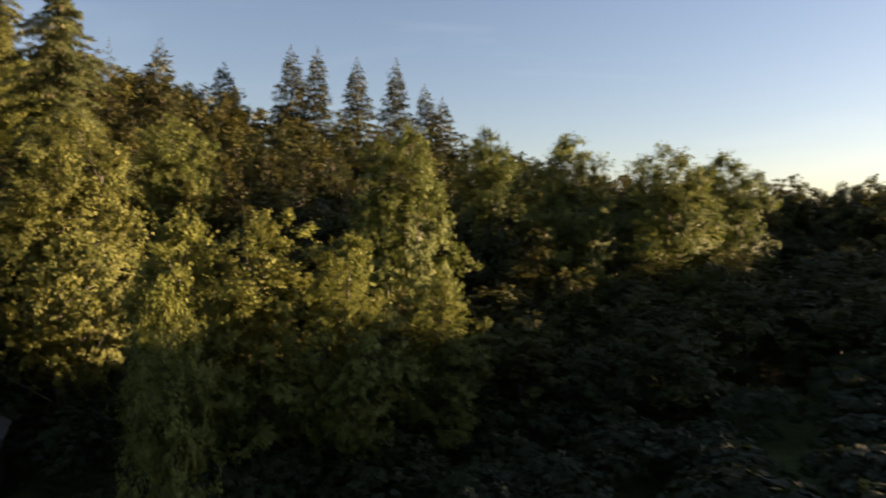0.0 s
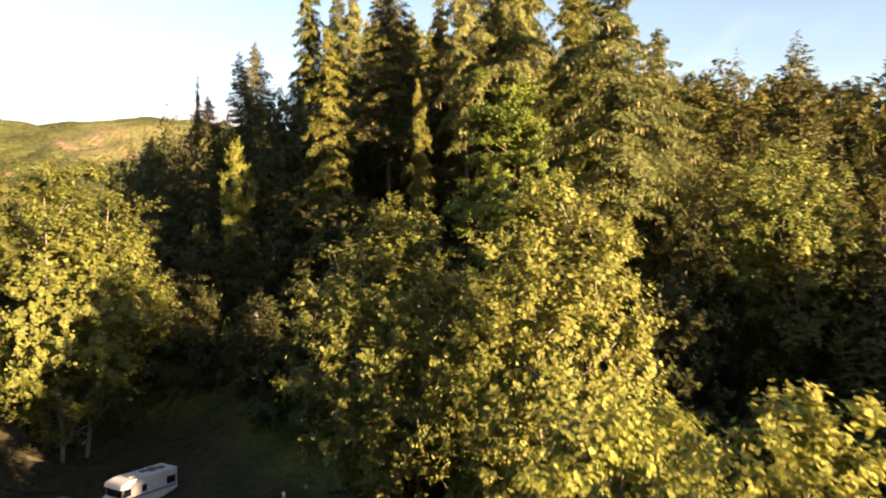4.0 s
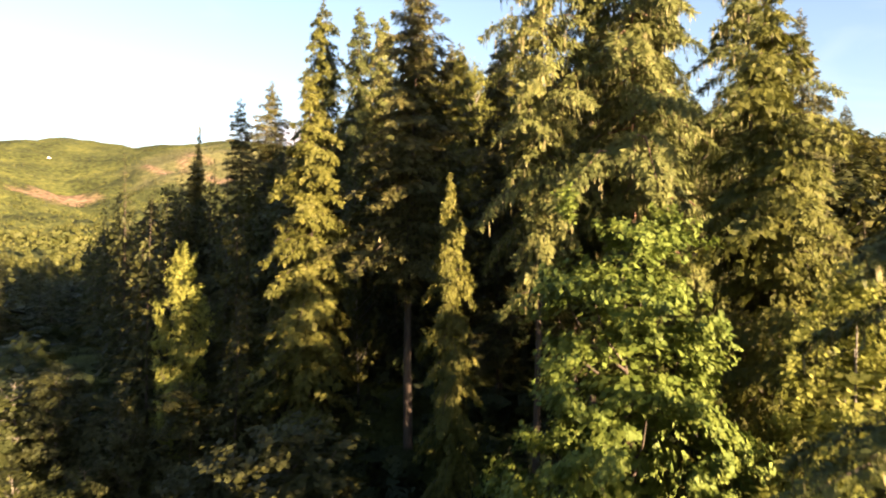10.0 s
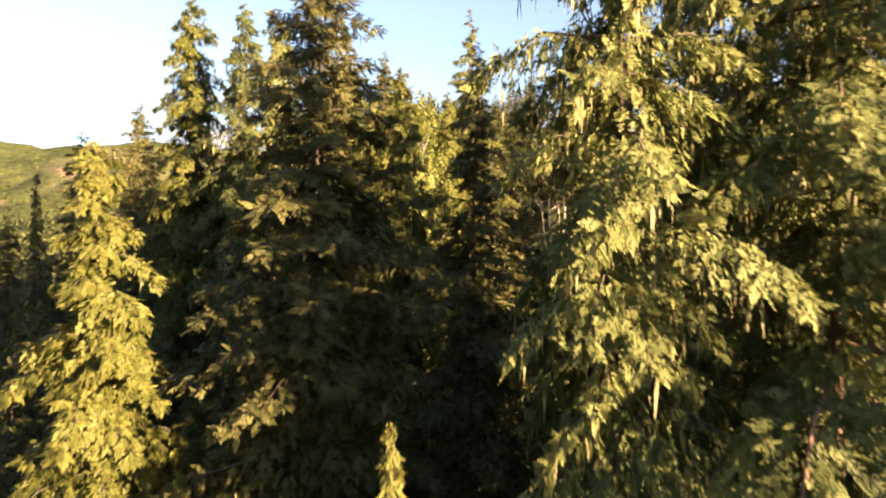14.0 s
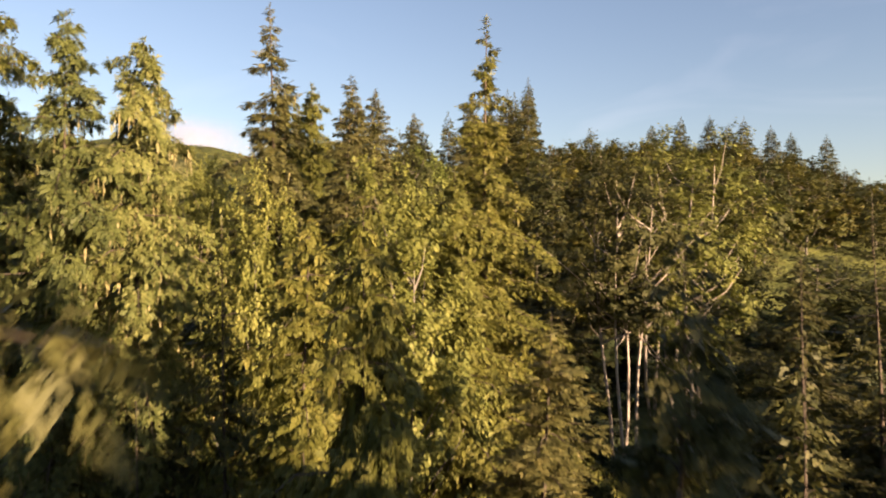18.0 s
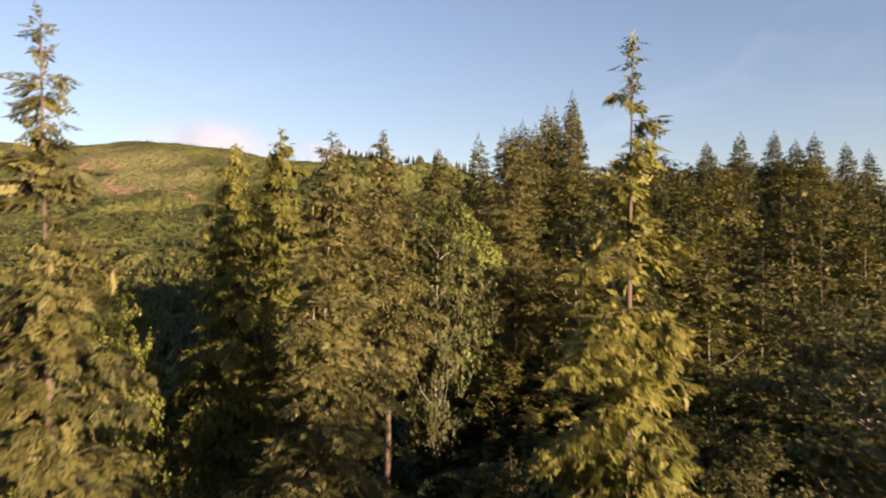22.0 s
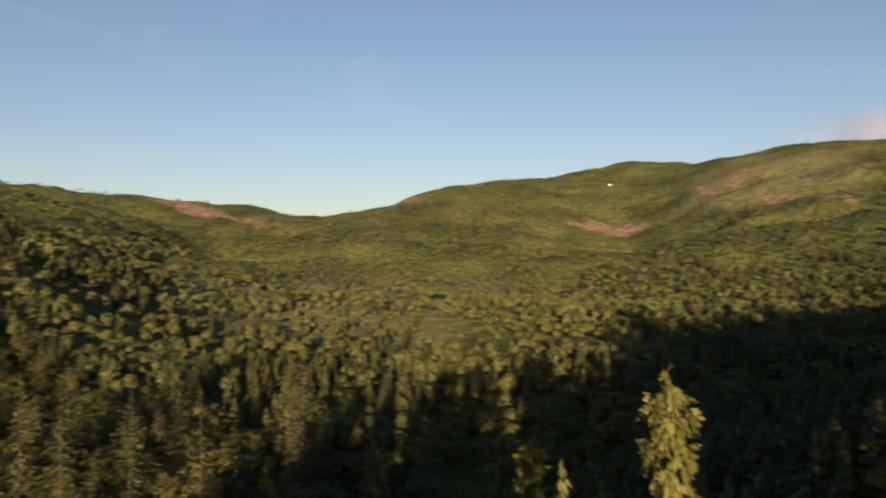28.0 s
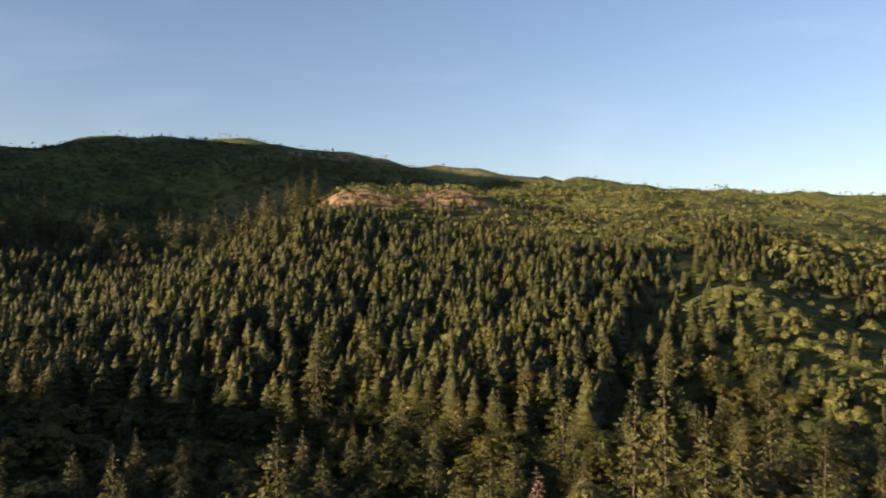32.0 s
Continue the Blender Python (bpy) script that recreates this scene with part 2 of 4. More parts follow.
# bearing to the left of +y, distance, ground height; from the crest of the spur
# bearings 213 and 219 are unseen hills raised to shade the southern slope
FAR = [(100, 150, 22), (128, 165, 31), (105, 250, 25), (105, 480, 56), (105, 900, 92), (91, 1350, 158), (122, 250, 30), (122, 480, 58), (122, 1000, 100), (137, 240, 40),
       (135, 360, 80), (165, 145, 36), (162, 225, 54), (169, 445, 116), (161, 440, 110), (180, 400, 80), (181, 560, 106), (174, 530, 104), (40, 600, 145), (36, 310, 106), (201, 500, 125), (226, 480, 95), (219, 700, 300), (213, 950, 310), (150, 430, 98), (90, 300, 38), (90, 700, 76),
       (90, 1100, 108), (75, 320, 40), (75, 650, 76), (59, 400, 70), (59, 900, 118), (52, 1000, 130), (45, 500, 118), (50, 560, 112), (20, 600, 90), (-10, 500, 45), (-60, 250, 16), (-75, 400, 22)]
RIM_AT = [(45, 1900), (67, 2500), (75, 2700), (83, 2200), (92, 2200), (101, 2000), (107, 2000), (114, 2400), (128, 2200), (134, 1900), (146, 1600), (157, 1350), (169, 1100), (179, 1150), (187, 1100), (203, 1000)]
RIM_Z = [281, 322, 363, 368, 371, 486, 426, 385, 407, 360, 328, 308, 220, 201, 278, 262, 264, 229, 216, 224, 244, 206, 183, 240, 237, 270, 271, 264, 227, 215, 230]
RIM = [(b, float(np.interp(b, [k[0] for k in RIM_AT], [k[1] for k in RIM_AT])), z) for b, z in zip(range(50, 205, 5), RIM_Z)]
RIM += [(40, 1800, 200), (0, 2000, 150), (-70, 2500, 110), (-130, 2000, 180), (215, 1200, 220)]


def warp(x, y):
    dx, dy = np.asarray(x, float) - CX, np.asarray(y, float) - CY
    r = np.hypot(dx, dy) + 1e-9
    s = np.log1p(r / 80) / r
    return dx * s, dy * s


def polar(b, d):
    return -150 - d * math.sin(radians(b)), 120 + d * math.cos(radians(b))


knots = [(x, y, z) for x, y, z in NEAR] + [(*polar(b, d), z) for b, d, z in FAR + RIM] + [(*polar(b, d * 1.7), z * 0.75) for b, d, z in RIM]
# ground added out of view: sunward rise, and southern knoll raised for shade
knots += [(100, 115, 15), (100, 60, 9), (150, 100, 17), (-30, -60, 4), (-100, -40, 54), (-95, -95, 50)]
KX, KY = warp([k[0] for k in knots], [k[1] for k in knots])
KZ = np.array([k[2] for k in knots], float)


def kernel(x, y):
    return np.sqrt((x[..., None] - KX) ** 2 + (y[..., None] - KY) ** 2 + 0.0004)


A = kernel(KX, KY)
mean_z = KZ.mean()
WEIGHTS = np.linalg.solve(A - 1e-3 * np.eye(len(KX)), KZ - mean_z)


def waves(x, y, size, seed):
    """Cheap smooth unevenness of about that wavelength, -1 to 1."""
    rs = np.random.RandomState(seed)
    out = 0
    for k in range(7):
        a, p, q = rs.uniform(0, 6.283), rs.uniform(0, 6.283), rs.uniform(0.6, 1.7)
        out = out + np.sin((np.cos(a) * x + np.sin(a) * y) * 6.283 * q / size + p) / q
    return out / 5


HUMPS = [(*polar(58.6, 800), 76, 74), (*polar(53.5, 820), 60, 14), (*polar(64, 780), 40, 30), (*polar(112.5, 1700), 60, 14), (*polar(134.5, 1500), 70, 16), (*polar(157, 1050), 90, 24), (*polar(150, 1150), 70, 12), (*polar(165.5, 515), 26, 15), (*polar(158.4, 545), 26, 13), (*polar(172, 640), 60, 12), (*polar(178, 700), 70, 16), (-172, -72, 26, -10), (-215, -58, 22, -8)]


def ground_z(x, y):
    x, y = np.atleast_1d(np.asarray(x, float)), np.atleast_1d(np.asarray(y, float))
    z = kernel(*warp(x, y)) @ WEIGHTS + mean_z
    r = np.hypot(x - CX, y - CY)
    hill = np.clip((r - 260) / 900, 0, 1)
    z = z + waves(x, y, 55, 1) * 0.5 + hill * (waves(x, y, 520, 2) * 13 + waves(x, y, 190, 3) * 8.5 + waves(x, y, 80, 5) * 2.5 - np.abs(waves(x, y, 330, 6)) * 16) + np.clip((r - 150) / 150, 0, 1) * waves(x, y, 125, 8) * 3.2
    ribs = np.clip((r - 450) / 400, 0, 1) * np.clip((1750 - r) / 500, 0, 1)
    z = z - ribs * (np.abs(waves(x, y, 240, 14)) * 20 + np.abs(waves(x, y, 130, 15)) * 9 - 12)
    for hx, hy, w, h in HUMPS:
        z = z + h * np.exp(-(((x - hx) ** 2 + (y - hy) ** 2) / (2 * w * w)) ** 0.8)
    return z


def gz(x, y):
    return float(ground_z(x, y)[0])


def mesh_from(name, verts, faces, mat, smooth=False):
    me = bpy.data.meshes.new(name)
    verts, faces = np.asarray(verts, np.float32), np.asarray(faces, np.int32)
    k = faces.shape[1]
    me.vertices.add(len(verts))
    me.vertices.foreach_set("co", verts.ravel())
    me.loops.add(faces.size)
    me.loops.foreach_set("vertex_index", faces.ravel())
    me.polygons.add(len(faces))
    me.polygons.foreach_set("loop_start", np.arange(0, faces.size, k, dtype=np.int32))
    if smooth:
        me.polygons.foreach_set("use_smooth", np.ones(len(faces), bool))
    me.update(calc_edges=True)
    me.validate()
    if mat:
        me.materials.append(mat)
    return me


NA, NR = 512, 210
ang = np.linspace(0, 2 * np.pi, NA, endpoint=False)
rad = 6 * np.expm1(np.linspace(0.0, np.log1p(4300 / 6), NR))
AX, RX = np.meshgrid(ang, rad[1:])
gx, gy = CX + RX * np.cos(AX), CY + RX * np.sin(AX)
gzz = ground_z(gx.ravel(), gy.ravel())
gverts = np.concatenate([[[CX, CY, gz(CX, CY)]], np.stack([gx.ravel(), gy.ravel(), gzz], 1)])
i, j = np.meshgrid(np.arange(NR - 2), np.arange(NA), indexing="ij")
a0, a1 = 1 + i * NA + j, 1 + i * NA + (j + 1) % NA
gfaces = np.stack([a0, a1, a1 + NA, a0 + NA], -1).reshape(-1, 4)[:, [0, 3, 2, 1]]
core = np.stack([np.zeros(NA, int), 1 + np.arange(NA), 1 + (np.arange(NA) + 1) % NA, 1 + (np.arange(NA) + 1) % NA], 1)


def patch(x, y, px, py, rx, ry, turn=0.0):
    c, s = math.cos(radians(turn)), math.sin(radians(turn))
    u, v = ((x - px) * c + (y - py) * s) / rx, ((y - py) * c - (x - px) * s) / ry
    d = np.sqrt(u * u + v * v) + waves(x, y, min(rx, ry) * 1.1, 9) * 0.28
    return np.clip((1.15 - d) / 0.25, 0, 1)


# bare earth: middle, half lengths, turn
BARE = [(*polar(92.2, 1240), 64, 56), (*polar(166, 500), 30, 20), (*polar(158.6, 530), 30, 20), (*polar(123.4, 1410), 230, 42, 64), (*polar(102.5, 1690), 40, 22), (*polar(107.3, 1580), 34, 20),
        (*polar(150.6, 850), 50, 16), (*polar(168.5, 860), 50, 30), (*polar(84.6, 1310), 80, 11, 20), (*polar(78.4, 1080), 110, 9, 18), (*polar(82.5, 1380), 60, 12, -20), (*polar(80.5, 1330), 45, 10, 10), (*polar(176, 800), 16, 10)]
OPEN = [(*polar(81, 1350), 280, 130), (*polar(113, 560), 190, 120), (*polar(104, 600), 150, 70), (*polar(155, 900), 130, 90), (*polar(173.5, 585), 60, 34)]


def cover(x, y, spots):
    return np.max([patch(x, y, *s) for s in spots], axis=0)


ground_me = mesh_from("ground", gverts, np.concatenate([gfaces, core[:, [0, 1, 2, 2]]])[:len(gfaces)], None, True)
# the last mask darkens the clearing's ground in place of tree shade
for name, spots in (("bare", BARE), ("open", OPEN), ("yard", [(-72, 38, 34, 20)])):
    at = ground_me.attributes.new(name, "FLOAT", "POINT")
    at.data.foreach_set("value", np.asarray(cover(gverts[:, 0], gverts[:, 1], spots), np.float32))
m, n, l, bsdf = material("forest_ground")
near_n, mid_n, far_n = noise_node(n, l, 0.9, 6, True), noise_node(n, l, 0.11, 5, True), noise_node(n, l, 0.012, 4, True)
wood = ramp(n, [(0.36, (0.016, 0.022, 0.008)), (0.5, (0.058, 0.070, 0.020)), (0.64, (0.11, 0.12, 0.032))])
l.new(maths(n, l, "ADD", maths(n, l, "MULTIPLY", mid_n.outputs["Fac"], 0.55), maths(n, l, "MULTIPLY", far_n.outputs["Fac"], 0.45)), wood.inputs[0])
grass = ramp(n, [(0.3, (0.056, 0.066, 0.028)), (0.5, (0.10, 0.105, 0.042)), (0.7, (0.18, 0.16, 0.072))])
l.new(maths(n, l, "ADD", maths(n, l, "MULTIPLY", mid_n.outputs["Fac"], 0.6), maths(n, l, "MULTIPLY", far_n.outputs["Fac"], 0.4)), grass.inputs[0])
earth = ramp(n, [(0.34, (0.08, 0.062, 0.036)), (0.5, (0.175, 0.118, 0.072)), (0.66, (0.27, 0.185, 0.12))])
l.new(mid_n.outputs["Fac"], earth.inputs[0])
# brownish grass of the clearing, darkened to hold the shade lying on it
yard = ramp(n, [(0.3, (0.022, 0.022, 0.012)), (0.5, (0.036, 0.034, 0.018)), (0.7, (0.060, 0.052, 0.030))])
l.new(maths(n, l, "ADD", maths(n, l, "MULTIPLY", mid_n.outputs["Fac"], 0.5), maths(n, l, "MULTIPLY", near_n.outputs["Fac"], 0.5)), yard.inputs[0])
prev = wood.outputs[0]
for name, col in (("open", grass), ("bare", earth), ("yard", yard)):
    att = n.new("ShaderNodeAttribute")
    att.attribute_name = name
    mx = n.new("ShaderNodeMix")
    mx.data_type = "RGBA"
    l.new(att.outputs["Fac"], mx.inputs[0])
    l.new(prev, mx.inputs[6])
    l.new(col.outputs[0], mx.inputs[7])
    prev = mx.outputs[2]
l.new(prev, bsdf.inputs["Base Color"])
bsdf.inputs["Roughness"].default_value, bsdf.inputs["Specular IOR Level"].default_value = 0.95, 0.1
bp = n.new("ShaderNodeBump")
bp.inputs["Strength"].default_value, bp.inputs["Distance"].default_value = 1.0, 5.0
l.new(maths(n, l, "ADD", mid_n.outputs["Fac"], maths(n, l, "MULTIPLY", near_n.outputs["Fac"], 0.25)), bp.inputs["Height"])
l.new(bp.outputs[0], bsdf.inputs["Normal"])
ground_me.materials.append(m)
tagged(new("ground", ground_me), "wooded hills and valley floor with bare clear-cut patches", "ground", kind="structure")


# ---- tree building ----
class Buf:
    """Collects vertices and faces of one kind."""

    def __init__(self):
        self.v, self.f, self.n = [], [], 0

    def add(self, verts, faces):
        verts = np.asarray(verts, float).reshape(-1, 3)
        self.v.append(verts)
        self.f.append(np.asarray(faces, int) + self.n)
        self.n += len(verts)

    def tube(self, pts, radii, sides):
        pts = np.asarray(pts, float)
        way = np.gradient(pts, axis=0)
        way /= np.linalg.norm(way, axis=1)[:, None] + 1e-9
        side = np.cross(way, (0.31, 0.87, 0.38))
        side /= np.linalg.norm(side, axis=1)[:, None] + 1e-9
        up = np.cross(way, side)
        a = np.linspace(0, 2 * np.pi, sides, endpoint=False)
        ring = pts[:, None] + np.asarray(radii)[:, None, None] * (np.cos(a)[None, :, None] * side[:, None] + np.sin(a)[None, :, None] * up[:, None])
        k = np.arange((len(pts) - 1) * sides)
        r, s = k // sides, k % sides
        self.add(ring, np.stack([r * sides + s, r * sides + (s + 1) % sides, (r + 1) * sides + (s + 1) % sides, (r + 1) * sides + s], 1))

    def mesh(self, name, mat, smooth=False):
        return mesh_from(name, np.concatenate(self.v), np.concatenate(self.f), mat, smooth)


def part(name, me, parent, label=""):
    ob = new(name, me)
    ob.parent = parent
    return tagged(ob, label)


def unit(v):
    return v / (np.linalg.norm(v, axis=-1, keepdims=True) + 1e-9)


def kites(base, tip, width, up, fold=0.25):
    """Leaf sprays as folded four-cornered blades, from base to tip."""
    along = tip - base
    side = unit(np.cross(along, up)) * (width / 2)[:, None]
    mid = base + along * 0.45
    sag = unit(np.cross(side, along)) * (width * fold)[:, None]
    return np.stack([base, mid + side - sag, tip, mid - side - sag], 1).reshape(-1, 3)


def quads(n):
    return np.arange(4 * n).reshape(-1, 4)


def conifer(name, seed, height, radius, base, limbs, sprays, droop, leaf, wood, label, moss=0.0, power=0.75, ragged=0.3, size=0.6, hang=0.5, flare=0.15, fan=0.5, bare=True, spire=False, lumpy=1.0):
    """A conifer: tapered trunk, limbs that rise and sag, a fan of side twigs on every limb, and small hanging sprays on the twigs."""
    rs = np.random.RandomState(seed)
    root = tagged(new(name), label, "tree")
    trunk, limb_wood, crown, lichen = Buf(), Buf(), Buf(), Buf()
    zz = np.append(np.linspace(-1.5, height * 0.9, 8), height * 0.985)
    bend = np.stack([np.sin(zz * 0.11 + seed) * 0.25, np.cos(zz * 0.09 + seed) * 0.25, zz], 1)
    trunk.tube(bend, np.maximum(0.012, height * 0.0095 * (1 - np.clip(zz, 0, None) / height) ** 1.15), 8)
    bases, tips, widths, ups, mb, mt, mw = [], [], [], [], [], [], []
    down = np.array([0, 0, -1.0])
    for k in range(limbs):
        u = 1 - (1 - (k + rs.rand()) / limbs) ** 0.97
        z = height * (base + (1 - base) * u ** 0.92) * 0.99
        az = k * 2.39996 + rs.randn() * 0.5
        lump = 1 + lumpy * (0.24 * math.sin(2 * az + z * 0.45 + seed) + 0.18 * math.sin(3 * az - z * 0.9 + 2 * seed))
        prof = (1 - u) ** power * min(1, 0.4 + 0.6 * u / flare)
        ln = max(0.22, radius * prof * lump * (1 + ragged * float(np.clip(rs.randn(), -1.6, 1.1)) * 0.75))
        if spire and u > 0.76:
            ln *= 0.8
            if rs.rand() < 0.28:
                continue
        out = np.array([math.cos(az), math.sin(az), 0.0])
        cross = np.array([-out[1], out[0], 0.0])
        foot = np.array([np.interp(z, zz, bend[:, 0]), np.interp(z, zz, bend[:, 1]), z])
        rise = 0.42 * u + 0.08 * rs.randn()
        s = np.linspace(0, 1, 5)
        spine = foot + out * (ln * s)[:, None] - down * (ln * (rise * s - droop * s ** 2))[:, None]
        if bare or k % 3 == 0:
            limb_wood.tube(spine[[0, 2, 4]], [0.010 * ln + 0.012, 0.007 * ln + 0.008, 0.005], 3)
        m = max(2, int(ln * 2.2))
        n = max(7 if bare else 4, int(sprays * (ln / radius) ** 1.15))
        twig = rs.randint(0, m, n)
        side = rs.choice([-1.0, 1.0], n)
        at = (twig + 0.35) / m
        v = rs.rand(n) ** 0.75
        reach = ln * fan * (1.08 - at) * (0.75 + 0.5 * np.modf(np.sin(twig * 12.9 + side * 4.1 + k) * 43.7)[0] ** 2)
        way = out * 0.62 + cross * (side * 0.78)[:, None]
        p = np.stack([np.interp(at, s, spine[:, c]) for c in range(3)], 1) + way * (reach * v)[:, None]
        p += down * (reach * v ** 2 * (0.25 + droop * 0.8))[:, None] + rs.randn(n, 3) * 0.05
        inner = rs.rand(n) < 0.2
        tl = np.minimum(size, 0.45 * ln + 0.14) * rs.uniform(0.55, 1.35, n) * np.where(inner, 1.45, 1.0)
        d = unit(way * (1 - hang) + down * (hang * (0.45 + 0.75 * v))[:, None] + rs.randn(n, 3) * 0.28)
        bases.append(p)
        tips.append(p + d * tl[:, None])
        widths.append(tl * rs.uniform(0.34, 0.56, n))
        ups.append(out * 0.75 + np.array([0, 0, 0.6]) + cross * (side * 0.25)[:, None] + rs.randn(n, 3) * 0.4)
        if moss and u < 0.9:
            nm = rs.poisson(moss * ln)
            if nm:
                q = p[rs.randint(0, n, nm)] + rs.randn(nm, 3) * [0.1, 0.1, 0.05]
                mb.append(q)
                mt.append(q + np.stack([rs.randn(nm) * 0.08, rs.randn(nm) * 0.08, -rs.uniform(0.4, 1.5, nm)], 1))
                mw.append(rs.uniform(0.06, 0.17, nm))
    tip_z = height * np.linspace(0.955, 0.985, 9)
    tip_p = np.stack([np.interp(tip_z, zz, bend[:, 0]), np.interp(tip_z, zz, bend[:, 1]), tip_z], 1)
    bases.append(tip_p)
    tips.append(tip_p + rs.randn(9, 3) * [0.16, 0.16, 0.05] + [0, 0, 0.25])
    widths.append(np.full(9, 0.16))
    ups.append(rs.randn(9, 3))
    b, t, w, up = map(np.concatenate, (bases, tips, widths, ups))
    crown.add(kites(b, t, w, up), quads(len(b)))
    part("trunk", trunk.mesh(name + "_trunk", wood, True), root)
    tagged(part("branchwork", limb_wood.mesh(name + "_branchwork", wood), root), kind="stuff")
    part("crown", crown.mesh(name + "_crown", leaf), root)
    if mb:
        b, t, w = map(np.concatenate, (mb, mt, mw))
        lichen.add(kites(b, t, w, np.array([1.0, 0, 0]) + rs.randn(len(b), 3) * 0.6, 0.1), quads(len(b)))
        tagged(part("hanging_lichen", lichen.mesh(name + "_lichen", MOSS), root, "pale hanging lichen strands"), kind="stuff")
    return root, height, radius


def broadleaf(name, seed, height, radius, base, clumps, leaves, size, leaf, wood, label, top=1.0, tiers=False, clump=0.2, stems=1, twiggy=7):
    """A broad-leaved tree: trunk, limbs that reach into the crown, and tufts of leafy twigs that spread outward from the limbs' ends."""
    rs = np.random.RandomState(seed)
    root = tagged(new(name), label, "tree")
    trunk, limbs, crown = Buf(), Buf(), Buf()
    cz, rz = height * (1 + base) / 2, height * (1 - base) / 2
    centres = []
    while len(centres) < clumps:
        d = unit(rs.randn(3))
        rr = rs.uniform(0.4, 1.0) ** 0.5
        a = math.atan2(d[1], d[0])
        lump = 1 + 0.2 * math.sin(3 * a + seed) * math.cos(2.5 * d[2] + seed) + 0.14 * math.sin(5 * d[2] + seed * 2)
        c = np.array([d[0] * radius * rr * lump, d[1] * radius * rr * lump, cz + d[2] * rz * rr * (1 + 0.07 * math.sin(2 * a + seed))])
        h = (c[2] - height * base) / (height * (1 - base))
        c[:2] *= (1.05 - 0.35 * h) if top >= 1 else (0.65 + 0.45 * h)
        if h < 0.25:
            c[:2] *= 0.7 + h
        if tiers:
            c[2] = round(c[2] / (height * 0.085)) * height * 0.085 + rs.randn() * 0.35
        c[2] = min(c[2], height * 0.97)
        centres.append(c)
    centres = np.array(centres)
    for s in range(stems):
        a = 2 * math.pi * s / stems + seed
        off = np.array([math.cos(a), math.sin(a), 0]) * (0.0 if stems == 1 else radius * 0.12)
        zz = np.linspace(-1.2, height * 0.86, 7)
        pts = off + np.stack([off[0] * 2.2 * (zz / height) + 0.25 * np.sin(zz * 0.35 + s), off[1] * 2.2 * (zz / height) + 0.25 * np.cos(zz * 0.3 + s), zz], 1)
        trunk.tube(pts, height * 0.010 / stems ** 0.4 * (1.05 - np.clip(zz, 0, None) / height) ** 0.9, 7)
        for c in centres[s::stems][: 22 if stems == 1 else 12]:
            z0 = max(height * base * 0.7, c[2] - 0.55 * math.hypot(c[0], c[1]) - height * 0.06)
            z0 = min(z0, height * 0.8)
            p0 = np.array([np.interp(z0, pts[:, 2], pts[:, 0]), np.interp(z0, pts[:, 2], pts[:, 1]), z0])
            mid = p0 * 0.45 + c * 0.55 + [0, 0, -0.06 * height * 0.5]
            limbs.tube(np.stack([p0, mid, c]), [height * 0.0034, height * 0.0022, 0.008], 4)
    verts = []
    for c in centres:
        n = max(4, int(leaves * rs.uniform(0.5, 1.4)))
        k = radius * clump * rs.uniform(0.7, 1.35)
        outward = unit(c - np.array([0, 0, cz - 0.35 * rz]))
        ways = unit(outward * 0.7 + rs.randn(twiggy, 3) * 0.75 + [0, 0, 0.25]) * rs.uniform(0.7, 1.35, (twiggy, 1))
        ways[:, 2] *= 0.45 if tiers else 0.8
        j = rs.randint(0, twiggy, n)
        v = rs.rand(n) ** 0.7
        p = c - outward * k * 0.35 + ways[j] * (k * 1.25 * v)[:, None] + rs.randn(n, 3) * (size * 0.5)
        s = size * rs.uniform(0.6, 1.35, n)
        nrm = unit(ways[j] * 0.45 + outward * 0.6 + rs.randn(n, 3) * 0.42 + [0, 0, 0.4])
        t1 = unit(np.cross(nrm, rs.randn(n, 3)))
        verts.append(kites(p - t1 * s[:, None] * 0.6, p + t1 * s[:, None] * 0.6, s * 0.85, nrm, 0.15))
    n = clumps * max(3, leaves // 14)
    p = centres[rs.randint(0, clumps, n)] * rs.uniform(0.2, 0.6, (n, 1)) * [1, 1, 0] + [0, 0, 1] * (cz + (centres[rs.randint(0, clumps, n)] - [0, 0, cz]) * 0.68)
    s = size * rs.uniform(1.3, 2.1, n)
    nrm = unit(p - [0, 0, cz] + rs.randn(n, 3) * 0.6)
    t1 = unit(np.cross(nrm, rs.randn(n, 3)))
    verts.append(kites(p - t1 * s[:, None] * 0.6, p + t1 * s[:, None] * 0.6, s * 0.9, nrm, 0.15))
    v = np.concatenate(verts)
    crown.add(v, quads(len(v) // 4))
    part("trunk", trunk.mesh(name + "_trunk", wood, True), root)
    tagged(part("branchwork", limbs.mesh(name + "_branchwork", wood), root), kind="stuff")
    part("crown", crown.mesh(name + "_crown", leaf), root)
    return root, height, radius


USED = set()
PLACED = []


def plant(kind, x, y, top, spread=None, turn=None, label="", group="", sink=0.0):
    """Stands one tree of a kind with its top at that height above the datum."""
    root, h, r = kind
    z = gz(x, y) - 0.3 - sink
    sz = (top - z) / h
    sx = sz if spread is None else spread / r
    turn = (x * 37.7 + y * 91.3) % 360 if turn is None else turn
    ob = root if root.name not in USED else copy_thing(root, Matrix.Identity(4))
    USED.add(root.name)
    ob.matrix_basis = pose(x, y, z, 0, 0, turn) @ Matrix.Diagonal((sx, sx, sz, 1))
    PLACED.append((x, y, r * sx, top))
    return tagged(ob, label, group=group)


